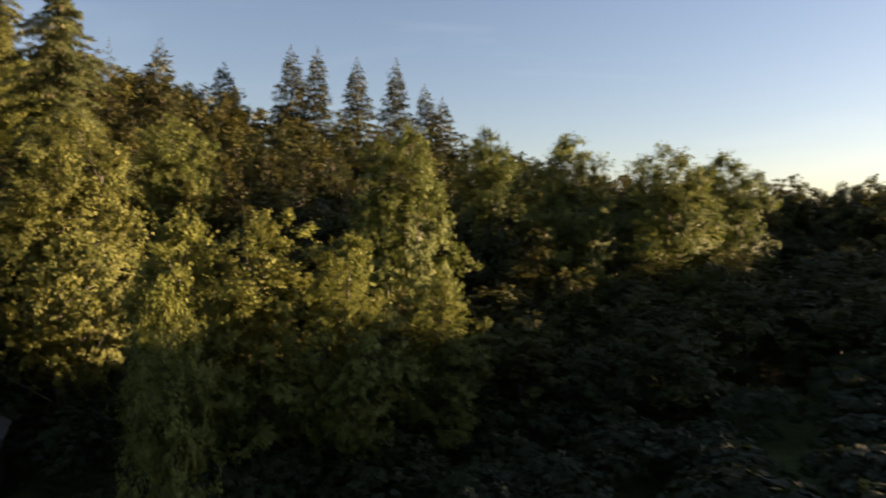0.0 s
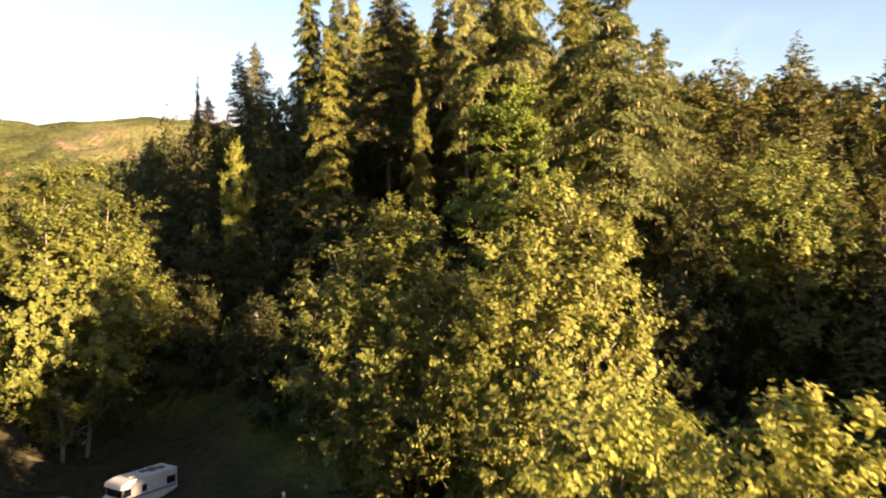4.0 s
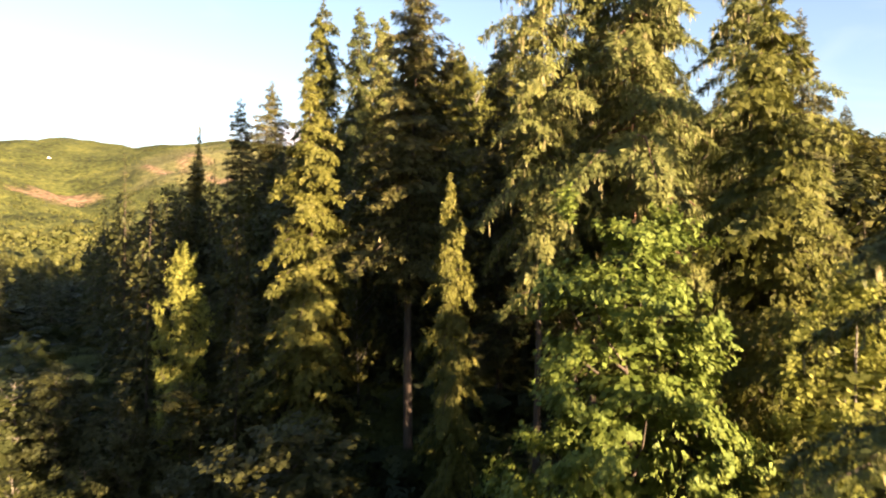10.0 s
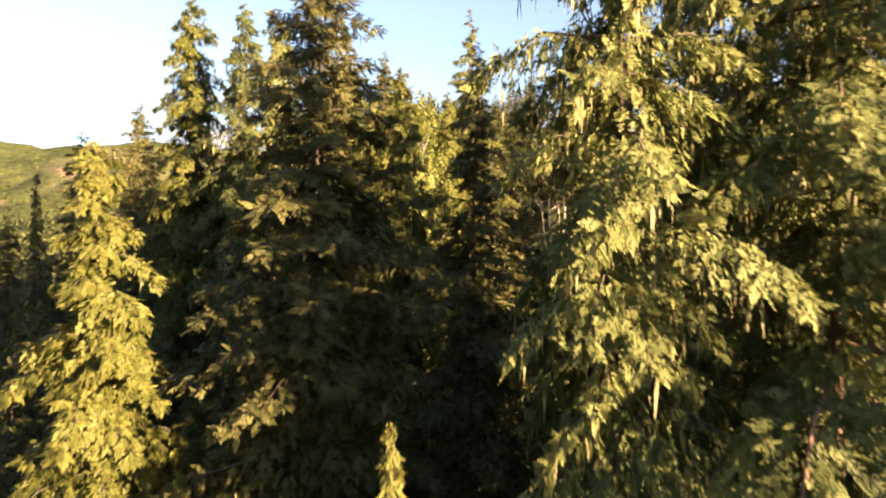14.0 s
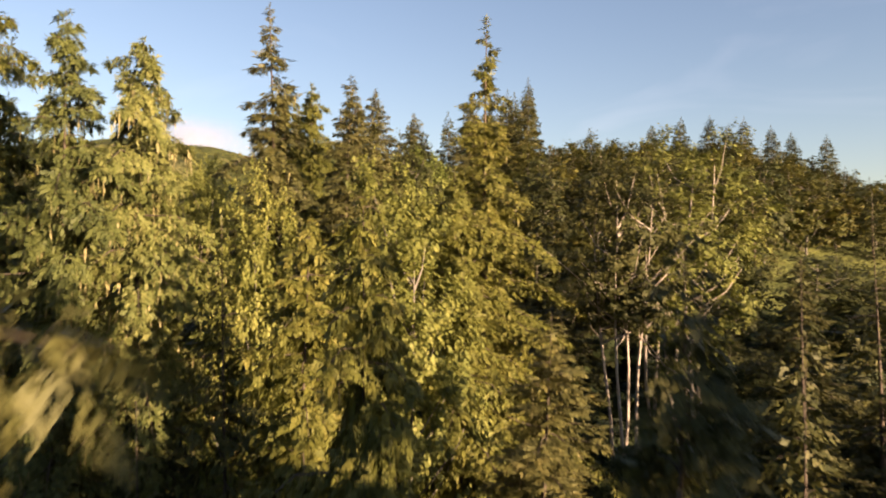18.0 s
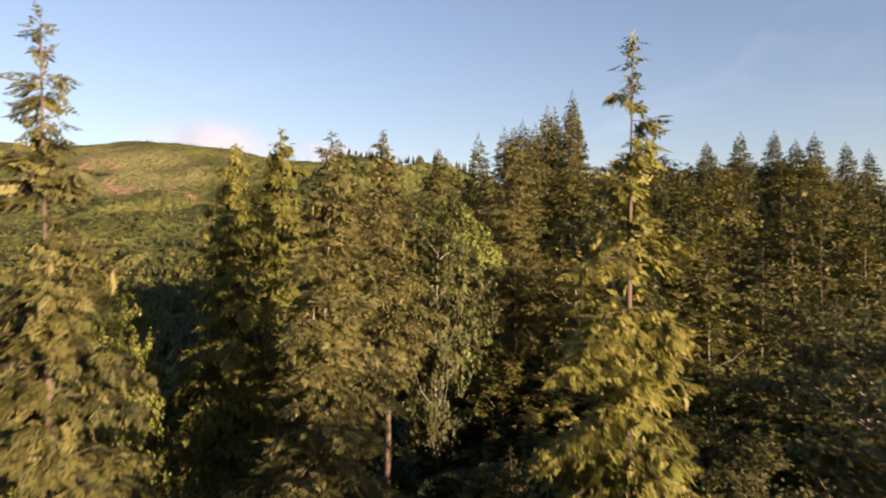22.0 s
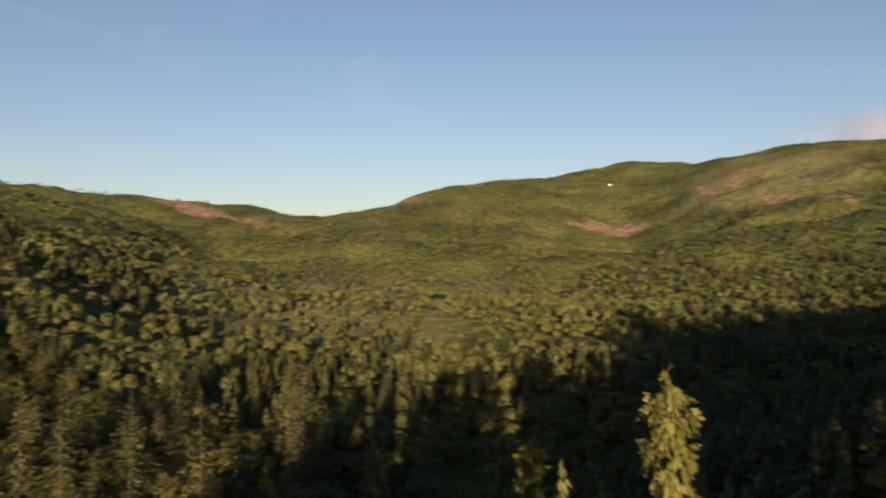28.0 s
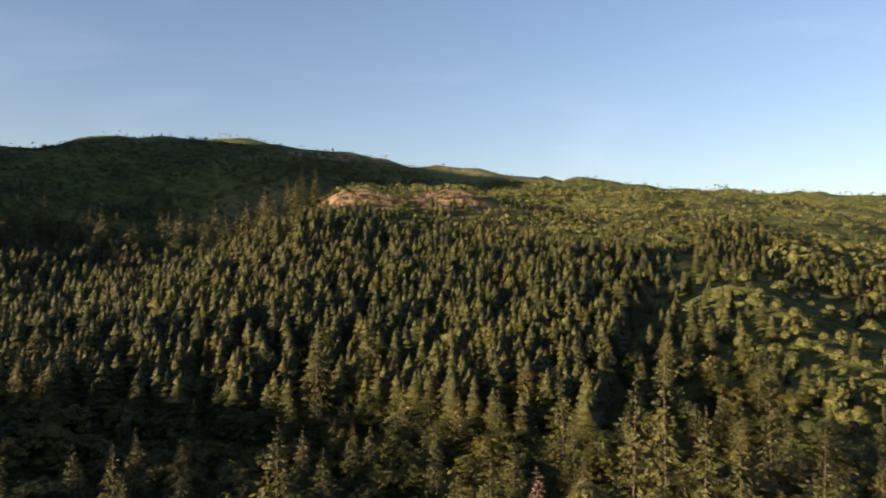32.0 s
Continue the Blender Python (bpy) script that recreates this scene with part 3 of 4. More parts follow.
HEMLOCK = [conifer("hemlock_tree", 11 + k, 44, 6.0, (0.36, 0.44, 0.34)[k], 125, 480, 0.6, HEMLOCK_SPRAYS, LIT_RED_BARK if k == 0 else BARK, "tall hemlock hung with pale lichen on the sunlit slope", 5.0, 0.55, 0.5, 0.44, 0.6, flare=0.3, fan=0.42) for k in range(3)]
SPRUCES = [conifer("spruce_tree", 21 + k, 42, 5.2, (0.12, 0.36, 0.12)[k], 175, 330, 0.42, SPRUCE, BARK, "tall dark green spruce in the hillside wood", 0.4, 0.72, 0.38, 0.44, 0.42, fan=0.45) for k in range(3)]
SPIRES = [conifer("spire_spruce_tree", 31 + k, 40, 4.8, 0.10, 185, 540, 0.7, CEDAR if k else SPRUCE, BARK, "slender spruce with a thin drooping spire top", 0.6, 0.86, 0.5, 0.36, 0.6, fan=0.45, spire=True) for k in range(2)]
CEDARS = [conifer("cedar_tree", 41 + k, 34, 4.6, 0.08, 155, 480, 0.75, CEDAR, BARK, "yellow-green cedar with drooping feathery sprays", 0.2, 0.6, 0.55, 0.42, 0.66, flare=0.45, fan=0.45) for k in range(3)]
ALDERS = [broadleaf("alder_tree", 51 + k, 25, 8.0, 0.08, 180, 210, 0.31, ALDER, GREY_BARK, "sunlit yellow-green alder with grey limbs", stems=2 + k % 2, clump=0.18) for k in range(3)]
MAPLES = [broadleaf("maple_tree", 61 + k, 26, 7.5, 0.06, 170, 280, 0.30, MAPLE, BARK, "bright green bigleaf maple with layered foliage", tiers=True, clump=0.19) for k in range(1)]
YOUNG = [broadleaf("young_alder_tree", 71 + k, 17, 4.6, 0.02, 160, 200, 0.21, YOUNG_LEAVES, GREY_BARK, "young alder with a yellow-green pointed crown", top=1.0, clump=0.2) for k in range(3)]
CLOSE_ALDERS = [broadleaf("crest_alder_tree", 57 + k, 25, 8.0, 0.08, 210, 270, 0.25, CLOSE_ALDER, GREY_BARK, "sunlit olive alder with fine twiggy branches", stems=3, clump=0.18) for k in range(2)]
BIRCH = [broadleaf("birch_tree", 81, 24, 5.5, 0.25, 130, 180, 0.22, CLOSE_ALDER, PALE_BARK, "pale-stemmed birch with thin foliage", top=0.8, stems=3, clump=0.2),
         broadleaf("birch_tree", 82, 24, 5.2, 0.48, 110, 170, 0.22, SHADED_LEAVES, PALE_BARK, "pale-stemmed birch with a high thin crown", top=0.9, stems=4, clump=0.2)]

# ---- mid-distance kinds, lighter in leaf ----
MID_CON = [conifer(("hillside_spruce_tree", "valley_spruce_tree")[k // 2], 91 + k, 30, 6.0, 0.03, 110, 34, 0.36, MID_NEEDLES, BARK, "conical green spruce in the valley wood", 0, 0.95, 0.2, 0.95, 0.3, bare=False, lumpy=0.35) for k in range(4)]
SKY_CON = [conifer("skyline_spruce_tree", 95 + k, 30, 6.0, 0.1, 150, 95, 0.22, MID_NEEDLES, BARK, "pointed spruce on the wooded skyline", 0, 0.85, 0.12, 0.7, 0.25, bare=False, lumpy=0.15) for k in range(3)]
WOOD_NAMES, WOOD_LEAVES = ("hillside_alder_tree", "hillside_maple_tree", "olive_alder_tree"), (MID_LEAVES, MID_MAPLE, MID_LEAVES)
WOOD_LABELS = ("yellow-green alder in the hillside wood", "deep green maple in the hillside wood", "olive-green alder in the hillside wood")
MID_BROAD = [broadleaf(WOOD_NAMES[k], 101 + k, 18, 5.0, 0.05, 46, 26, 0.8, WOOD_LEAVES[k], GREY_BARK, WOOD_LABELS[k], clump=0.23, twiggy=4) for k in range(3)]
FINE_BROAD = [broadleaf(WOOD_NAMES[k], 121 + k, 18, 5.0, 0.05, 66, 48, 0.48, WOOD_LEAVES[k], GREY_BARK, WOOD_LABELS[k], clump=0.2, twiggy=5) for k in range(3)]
# maples whose standing in shade is put into the leaf colour
CREST = [broadleaf("crest_maple_tree", 104 + k, 16, 5.0, 0.05, 95, 105, 0.30, SHADED_LEAVES, GREY_BARK, "green maple on the spur crest, shade painted into its leaves", clump=0.19, twiggy=6) for k in range(2)]
DRY_CON = [conifer("dying_spruce_tree", 111, 22, 3.4, 0.1, 60, 30, 0.3, DRY, BARK, "dying spruce with rusty brown needles", 0, 0.8, 0.4, 0.7, 0.4)]


# ---- trees of the meadow's edge ----
plant(YOUNG[0], -14, 51.5, 19.2, 5.2, label="young alder with a bright yellow-green top in low sun", group="young alders")
plant(YOUNG[1], -18.5, 48.5, 19.0, 4.4, group="young alders")
plant(YOUNG[2], -8, 51.5, 17.2, 4.4, group="young alders")
plant(YOUNG[0], -21, 54, 17.5, 4.4, group="young alders")
plant(YOUNG[1], -2, 57, 14.5, 4.2, group="young alders")
plant(CLOSE_ALDERS[0], -45.5, 58, 27.3, 8.4, label="large alder with olive leaves and lichen-grey limbs", group="alders")
plant(CLOSE_ALDERS[1], -33, 60.5, 27.5, 7.4, group="alders")
plant(CLOSE_ALDERS[1], -94, 44, 34.0, 12.0, label="broad round alder, golden-green crown above a shaded foot", group="alders")
plant(ALDERS[0], -120, 38, 31.0, 9.5, group="alders")
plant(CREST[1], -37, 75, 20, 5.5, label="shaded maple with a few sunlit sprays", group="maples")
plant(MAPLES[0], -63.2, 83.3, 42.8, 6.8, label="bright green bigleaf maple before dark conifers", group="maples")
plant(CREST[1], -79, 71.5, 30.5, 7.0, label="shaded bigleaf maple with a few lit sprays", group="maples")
# two maples added to shade the bigleaf maple farther west
plant(CREST[1], -50, 78, 27, 5.5, label="maple with shade-darkened leaves under the old hemlock", group="maples")
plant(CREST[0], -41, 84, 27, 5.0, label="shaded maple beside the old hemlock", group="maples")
plant(HEMLOCK[1], -45.6, 80, 46.5, 6.8, label="old hemlock with drooping lichen-hung limbs", group="hemlocks")
plant(YOUNG[2], -56, 90.5, 39, 5.6, group="young alders")
plant(ALDERS[1], -38, 94, 33, 7.5, group="alders")
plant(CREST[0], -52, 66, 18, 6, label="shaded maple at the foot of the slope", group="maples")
plant(ALDERS[0], -6.5, 75, 28.5, 6.6, group="alders")
plant(ALDERS[2], 12.5, 95, 31, 8.0, group="alders")
plant(ALDERS[1], 25.5, 95, 29.8, 8.0, group="alders")
plant(ALDERS[0], 3, 106, 33, 7.0, group="alders")
plant(ALDERS[2], 36, 104, 30, 7.0, group="alders")
plant(YOUNG[0], -12.5, 32.5, 15.4, 2.2, label="small young alder with a sunlit tip", group="young alders")

# ---- great conifers of the slope ----
plant(HEMLOCK[0], -74.5, 94, 70, 6.6, label="great hemlock with reddish trunk and hanging lichen", group="hemlocks")
plant(HEMLOCK[1], -77.5, 88.5, 64, 5.0, group="hemlocks")
plant(HEMLOCK[2], -80, 95.5, 66, 5.2, group="hemlocks")
plant(HEMLOCK[2], -73, 105.3, 67, 6.5, group="hemlocks")
plant(CEDARS[2], -63.2, 93.8, 56, 6.2, label="tall yellow-green cedar beside the bright maple", group="cedars")
plant(HEMLOCK[2], -58, 103, 50, 6.0, group="hemlocks")
plant(SPRUCES[0], -72, 110, 60, 4.6, group="spruces")
# extra hemlock, added to shade the spruce at (-92.7, 95.2)
plant(HEMLOCK[1], -77.5, 99.4, 67.5, 5.0, group="hemlocks")
plant(SPRUCES[1], -92.5, 86, 66.5, 6.0, label="very tall dark spruce with a bare lower trunk", group="spruces")
plant(SPRUCES[2], -92.7, 95.2, 62.2, 4.6, group="spruces")
plant(CEDARS[0], -97, 78.3, 56, 5.4, label="golden-green cedar standing lit before dark spruces", group="cedars")
plant(CEDARS[1], -129.5, 91, 76, 5.4, label="tall golden-green cedar rising behind darker trees", group="cedars")
plant(CEDARS[2], -103, 97, 63.5, 4.4, group="cedars")
plant(YOUNG[1], -113, 70.5, 41, 3.2, label="small sunlit alder on the shaded slope", group="young alders")
plant(CEDARS[1], -81.3, 83.6, 46, 2.7, label="small yellow-green cedar in a gap of the wood", group="cedars")
plant(SPRUCES[0], -88.5, 100.5, 60, 5.0, group="spruces")
plant(SPRUCES[1], -165, 94, 73, 5.6, group="spruces")
plant(SPRUCES[0], -151.5, 85, 66, 5.4, group="spruces")
plant(SPRUCES[2], -151, 78, 56, 5.4, group="spruces")
plant(SPRUCES[1], -192, 77, 53, 5.4, group="spruces")
plant(SPIRES[0], -172, 82.5, 66, 3.0, label="pale thin spruce standing clear of the wood", group="spire spruces")

# ---- spur crest ----
plant(SPIRES[0], -127.4, 104.7, 77, 6.4, label="slender spruce with a ragged drooping spire", group="spire spruces")
plant(SPIRES[1], -122.5, 117, 77.8, 5.6, label="slender spruce rising to a bare thin leader", group="spire spruces")
plant(HEMLOCK[1], -122, 96, 72.2, 4.6, group="hemlocks")
plant(HEMLOCK[2], -122.5, 93, 73, 4.8, group="hemlocks")
plant(CEDARS[2], -111.5, 99.5, 63.5, 4.8, label="yellow-green hemlock-like cedar in full sun", group="cedars")
plant(CLOSE_ALDERS[1], -117, 106.5, 66.5, 6.0, group="alders")
plant(CLOSE_ALDERS[0], -121.6, 102.0, 66.8, 4.0, label="olive alder catching the sun on the spur crest", group="alders")
plant(CEDARS[1], -118, 111, 67, 4.4, group="cedars")
plant(SPRUCES[0], -143, 118.2, 78.5, 5.0, group="spruces")
plant(CEDARS[1], -156, 121, 81, 5.0, group="spruces")
plant(CEDARS[2], -153, 117, 79.2, 4.8, group="hemlocks")
plant(SPRUCES[2], -146.2, 120.4, 78.6, 4.4, group="spruces")
plant(SPRUCES[1], -160, 131.4, 82.6, 4.4, group="spruces")
plant(CREST[0], -159.5, 136, 78, 4.4, label="sunlit round alder among the crest spruces", group="alders")
plant(CEDARS[0], -167.1, 124.3, 81.4, 2.5, group="spire spruces", label="tall narrow spruce lit against the shaded valley")
plant(CEDARS[1], -169.6, 121.9, 78.6, 2.2, group="spire spruces", label="small spruce lit against the shaded valley")
plant(SPIRES[0], -184, 140, 82.5, 4.6, group="spire spruces")
plant(SPRUCES[1], -180, 149.5, 85.5, 5.0, group="spruces")
plant(ALDERS[2], -174.5, 148, 79.5, 6.5, group="alders")
plant(SPRUCES[2], -174, 156.5, 88, 5.4, group="spruces")
plant(CREST[1], -155.5, 154, 74, 5.6, group="alders")
plant(BIRCH[0], -118.4, 131.6, 71.5, 6.0, label="pale-stemmed birch among dark alders", group="birches")
plant(BIRCH[1], -118.6, 125, 68.2, 5.2, label="pale-stemmed birch with a shaded dark green crown", group="birches")
plant(BIRCH[1], -124, 136, 70, 5.5, group="birches")
plant(CLOSE_ALDERS[1], -163, 112, 72.5, 4.4, group="alders")
plant(CLOSE_ALDERS[0], -153, 109, 71.5, 5.0, group="alders")
plant(CEDARS[0], -193.8, 118, 73.5, 4.2, group="cedars")
for x, y, top in [(-233, 218, 109), (-224, 215, 111), (-228, 211, 108), (-240, 214.5, 107), (-222, 187.5, 98), (-214.5, 206, 105), (-216, 196, 99), (-238, 207, 104), (-208, 188, 95), (-229, 202, 101)]:
    plant(SKY_CON[int(-x) % 3], x, y, top, 6.4, label="big dark spruce in the cluster on the ridge", group="ridge spruces")
for x, y, top in [(-244, 222, 107.5), (-237, 298, 113), (-230, 304, 113), (-222, 312, 112), (-213, 325, 107), (-205, 333, 106), (-248, 232, 110), (-243, 290, 110), (-216, 318, 109), (-226, 308, 110)]:
    plant(SKY_CON[int(-x) % 3], x, y, top, 6.2, label="pointed spruce rising over the wooded ridge", group="ridge spruces")
for x, y, top in [(-58, 135, 55), (-56.5, 164, 58), (-42, 168, 63), (-36.5, 171, 63.5), (-28, 178, 62.5), (-19, 184, 64), (-12, 187, 58), (-7, 188, 55), (-72, 158, 56)]:
    plant(SKY_CON[int(-x) % 3], x, y, top, 7.6, label="pointed spruce on the wooded skyline", group="skyline spruces")
for x, y, top in [(-282, 20, 59.5), (-270.5, 2.6, 61), (-231.6, -10.4, 52.5), (-243, 5.3, 54.5), (-283, 36, 55), (-306, 15, 54), (-317, 43, 55.5), (-330.6, 36, 64), (-259, -34, 61.5), (-265, -2, 70), (-303, -16, 60.5),
                  (-270, 13, 58), (-307, -62, 71), (-225, -92, 73), (-192, -17, 59), (-208, -81, 71), (-354, -22, 69), (-262, -8, 68), (-334, 30, 63)]:
    plant(MID_CON[int(-x) % 4], x, y, top, 6.4, label="broad-based spruce catching the low sun", group="valley spruces")
plant(DRY_CON[0], -238, -4, 50, 4.5)
plant(DRY_CON[0], -250, 12, 48, 3.8)

# ---- filling woods ----
GLIDE = [(0, 0, 16), (1, 20, 20), (-12, 42, 28), (-30, 55, 36), (-50, 65, 44), (-67, 75, 51), (-79, 82.5, 57), (-93.5, 92, 64), (-108, 101, 70), (-123.5, 111, 76), (-141, 121, 82), (-155, 124, 83), (-179, 119, 85)]


def clear(x, y, r, top):
    """Whether a tree there leaves the open lane over the spur free."""
    for (ax, ay, az), (bx, by, bz) in zip(GLIDE, GLIDE[1:]):
        dx, dy = bx - ax, by - ay
        s = max(0, min(1, ((x - ax) * dx + (y - ay) * dy) / (dx * dx + dy * dy)))
        if math.hypot(ax + s * dx - x, ay + s * dy - y) < r + 4.0 and top > az + s * (bz - az) - 7:
            return False
    return True


rng = random.Random(5)


def fill(box, count, kinds, low, high, spread, gap=0.75, group="woodland"):
    x0, x1, y0, y1 = box
    done = tries = 0
    while done < count and tries < count * 12:
        tries += 1
        x, y, h = rng.uniform(x0, x1), rng.uniform(y0, y1), rng.uniform(low, high)
        top = gz(x, y) + h
        r = spread * rng.uniform(0.8, 1.2)
        if not clear(x, y, r, top) or any((x - p) ** 2 + (y - q) ** 2 < (gap * (r + s)) ** 2 for p, q, s, _ in PLACED):
            continue
        if float(patch(np.array([x]), np.array([y]), -72, 38, 32, 20)[0]) > 0:
            continue
        plant(rng.choice(kinds), x, y, top, r, group=group)
        done += 1


fill((-125, -72, 55, 74), 16, FINE_BROAD[1:2] + CREST, 9, 14, 4.0, 0.6)
fill((-58, -22, 63, 80), 9, FINE_BROAD[1:2], 6, 10, 3.4, 0.6)
fill((-20, 60, 60, 90), 34, FINE_BROAD, 8, 13, 4.6, 0.6)
fill((-75, 12, 84, 130), 66, FINE_BROAD + MID_CON[:2], 16, 20, 5.2, 0.56)
fill((12, 58, 92, 130), 16, FINE_BROAD, 9, 12, 5.0, 0.6)
fill((40, 100, 118, 170), 26, MID_BROAD, 15, 18, 5.6, 0.56)
fill((-90, 60, 130, 185), 70, MID_BROAD, 17, 20, 5.6, 0.6)
fill((-108, -62, 97, 140), 26, SPRUCES[:1] + MID_CON, 19, 27, 4.6, 0.6)
fill((-182, -102, 66, 100), 60, MID_CON + MID_CON + FINE_BROAD, 19, 30, 4.4, 0.55)
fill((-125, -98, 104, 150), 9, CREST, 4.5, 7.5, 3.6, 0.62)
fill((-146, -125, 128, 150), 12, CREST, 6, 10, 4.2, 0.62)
fill((-146, -98, 150, 175), 18, FINE_BROAD[1:2] + MID_CON[:1], 9, 14, 5.0, 0.62)
fill((-200, -148, 100, 150), 50, FINE_BROAD + MID_CON, 6, 11, 4.0, 0.52)
fill((-262, -146, 154, 225), 70, FINE_BROAD + FINE_BROAD + MID_CON, 13, 19, 5.6, 0.6)
fill((-262, -146, 225, 330), 100, MID_BROAD + MID_BROAD + MID_CON, 12, 17, 6.0, 0.6)
for k in range(46):
    b_, d_ = 168 + 28 * k / 45 + rng.uniform(-0.3, 0.3), rng.uniform(400, 432)
    x, y = polar(b_, d_)
    plant(MID_CON[k % 4], x, y, gz(x, y) + rng.uniform(25, 36), rng.uniform(6.5, 8), label="tall spruce in the row along the crest", group="row of tall spruces")
fill((-350, -190, -85, 75), 75, MID_CON, 11, 20, 4.4, 0.55, "valley spruces")
fill((-350, -190, -85, 75), 125, MID_BROAD, 8, 13, 4.6, 0.62, "valley alders")
fill((-240, -95, -105, -5), 50, MID_CON, 10, 19, 4.2, 0.55, "valley spruces")
fill((-240, -95, -105, -5), 95, MID_BROAD, 7, 12, 4.4, 0.62, "valley alders")

# ---- far woods, too many to count ----
rs = np.random.RandomState(3)


def spruce_shape(tiers, sides, seed):
    r0 = np.random.RandomState(seed)
    v, f, c = [], [], 0
    for t in range(tiers):
        z0, z1 = 0.12 + 0.80 * t / tiers, 0.12 + 0.80 * (t + 1.55) / tiers
        rr = 0.17 * (1 - t / tiers) ** 0.9 + 0.012
        a = np.linspace(0, 2 * np.pi, sides, endpoint=False) + r0.rand() * 6
        k = rr * r0.uniform(0.6, 1.25, sides)
        v.append(np.stack([np.cos(a) * k, np.sin(a) * k, z0 + r0.uniform(-0.04, 0.02, sides)], 1))
        v.append([[0, 0, min(1.0, z1)]])
        f += [(c + s, c + (s + 1) % sides, c + sides) for s in range(sides)]
        c += sides + 1
    return np.concatenate(v), np.array(f)


def leaf_shape(n, seed, size=1.0):
    r0 = np.random.RandomState(seed)
    d = unit(r0.randn(n, 3))
    d[:, 2] = np.abs(d[:, 2]) * 1.0 - 0.25
    p = d * r0.uniform(0.75, 1.05, n)[:, None] * [0.34, 0.34, 0.42] + [0, 0, 0.56]
    nrm = unit(d + r0.randn(n, 3) * 0.35)
    t1 = unit(np.cross(nrm, r0.randn(n, 3)))
    s = r0.uniform(0.09, 0.17, n) * size
    v = kites(p - t1 * s[:, None], p + t1 * s[:, None], s * 1.7, nrm, 0.12)
    q = quads(n)
    return v, np.concatenate([q[:, [0, 1, 2]], q[:, [0, 2, 3]]])


def woods(name, shapes, xs, ys, hs, wide, mat, label):
    v, f, c = [], [], 0
    zs = ground_z(xs, ys)
    pick = rs.randint(0, len(shapes), len(xs))
    turn = rs.uniform(0, 6.28, len(xs))
    for k, (sv, sf) in enumerate(shapes):
        m_ = pick == k
        if not m_.any():
            continue
        cs, sn = np.cos(turn[m_])[:, None], np.sin(turn[m_])[:, None]
        w = (hs[m_] * wide * rs.uniform(0.8, 1.25, m_.sum()))[:, None]
        X = xs[m_][:, None] + w * (cs * sv[:, 0] - sn * sv[:, 1])
        Y = ys[m_][:, None] + w * (sn * sv[:, 0] + cs * sv[:, 1])
        Z = zs[m_][:, None] + hs[m_][:, None] * sv[:, 2] - 0.4
        v.append(np.stack([X, Y, Z], -1).reshape(-1, 3))
        f.append((sf[None] + (np.arange(m_.sum()) * len(sv))[:, None, None]).reshape(-1, 3) + c)
        c += m_.sum() * len(sv)
    tagged(new(name, mesh_from(name, np.concatenate(v), np.concatenate(f), mat)), label, "woods", kind="stuff")


def spots(n, b0, b1, r0, r1, even=1.0):
    b = np.radians(rs.uniform(b0, b1, n))
    u = rs.rand(n)
    d = np.sqrt(r0 ** 2 + u * (r1 ** 2 - r0 ** 2)) if even >= 1 else r0 * (r1 / r0) ** u
    return -150 - d * np.sin(b), 120 + d * np.cos(b), d


def keep(x, y):
    ok = np.ones(len(x), bool)
    ok &= rs.rand(len(x)) > cover(x, y, BARE) * 0.985
    ok &= rs.rand(len(x)) > cover(x, y, OPEN) * 0.5
    ok &= ~((x > -200) & (y > 62) & (x < 60) & (y < 210))
    ok &= ~((x > -262) & (y > 145) & (y < 330) & (x < -140))
    ok &= ~((x > -130) & (y > -20) & (y < 70))
    ok &= ~((x > -350) & (x < -180) & (y > -85) & (y < 80))
    ok &= ~((x > -240) & (x < -90) & (y > -105) & (y < 0))
    return ok


CON3 = [spruce_shape(8, 8, k) for k in range(5)]
CON2 = [spruce_shape(3, 5, k + 9) for k in range(4)]
LEAF3 = [leaf_shape(120, k, 0.58) for k in range(4)]
LEAF2 = [leaf_shape(14, k + 9, 1.25) for k in range(4)]
LEAF1 = [leaf_shape(8, k + 15, 1.6) for k in range(4)]


def sow(n, b0, b1, r0, r1, near, tag):
    x, y, d = spots(n, b0, b1, r0, r1, 0.5)
    ok = keep(x, y)
    x, y, d = x[ok], y[ok], d[ok]
    mix = waves(x, y, 170, 21) + waves(x, y, 60, 22) * 0.7 + rs.randn(len(x)) * 0.5
    bearing = np.degrees(np.arctan2(-(x + 150), y - 120)) % 360
    mix += np.where((bearing > 135) & (bearing < 205) & (d < 600), 1.0, 0) - np.where((bearing > 85) & (bearing < 126) & (d > 330) & (d < 1000), 0.7, 0) + np.where(d > 1000, waves(x, y, 430, 24) * 1.3 - 0.3, 0) - np.where((d > 480) & (bearing > 126), 0.8, 0)
    knoll = (bearing < 67) & (d > 640) & (d < 960)
    mix += np.where(knoll, 1.6, 0)
    con = mix > 0.0
    h = rs.uniform(8, 17, len(x)) * np.where((bearing > 150) & (d < 400), 0.9, 1.0) * np.where((bearing > 85) & (bearing < 142) & (d < 460), 0.78, 1.0) * (1 + 0.3 * np.clip(waves(x, y, 120, 23), -1, 1)) * np.where(d > 1000, np.clip(1.0 - d / 4000, 0.4, 1) * 0.62, np.clip(1.25 - d / 1000, 0.45, 1)) * np.where((bearing > 140) & (d > 425), 0.6, 1.0)
    h = np.where(con, h * 1.12, h * 0.85) * np.where(knoll, 1.35, 1.0)
    woods("far_spruce_wood", CON3 if near else CON2, x[con], y[con], h[con], 1.4, FAR_NEEDLES, "close-grown conifers over the %s" % tag)
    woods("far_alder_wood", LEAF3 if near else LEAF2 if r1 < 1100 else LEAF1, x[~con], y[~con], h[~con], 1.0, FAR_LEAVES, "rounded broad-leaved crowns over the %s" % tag)


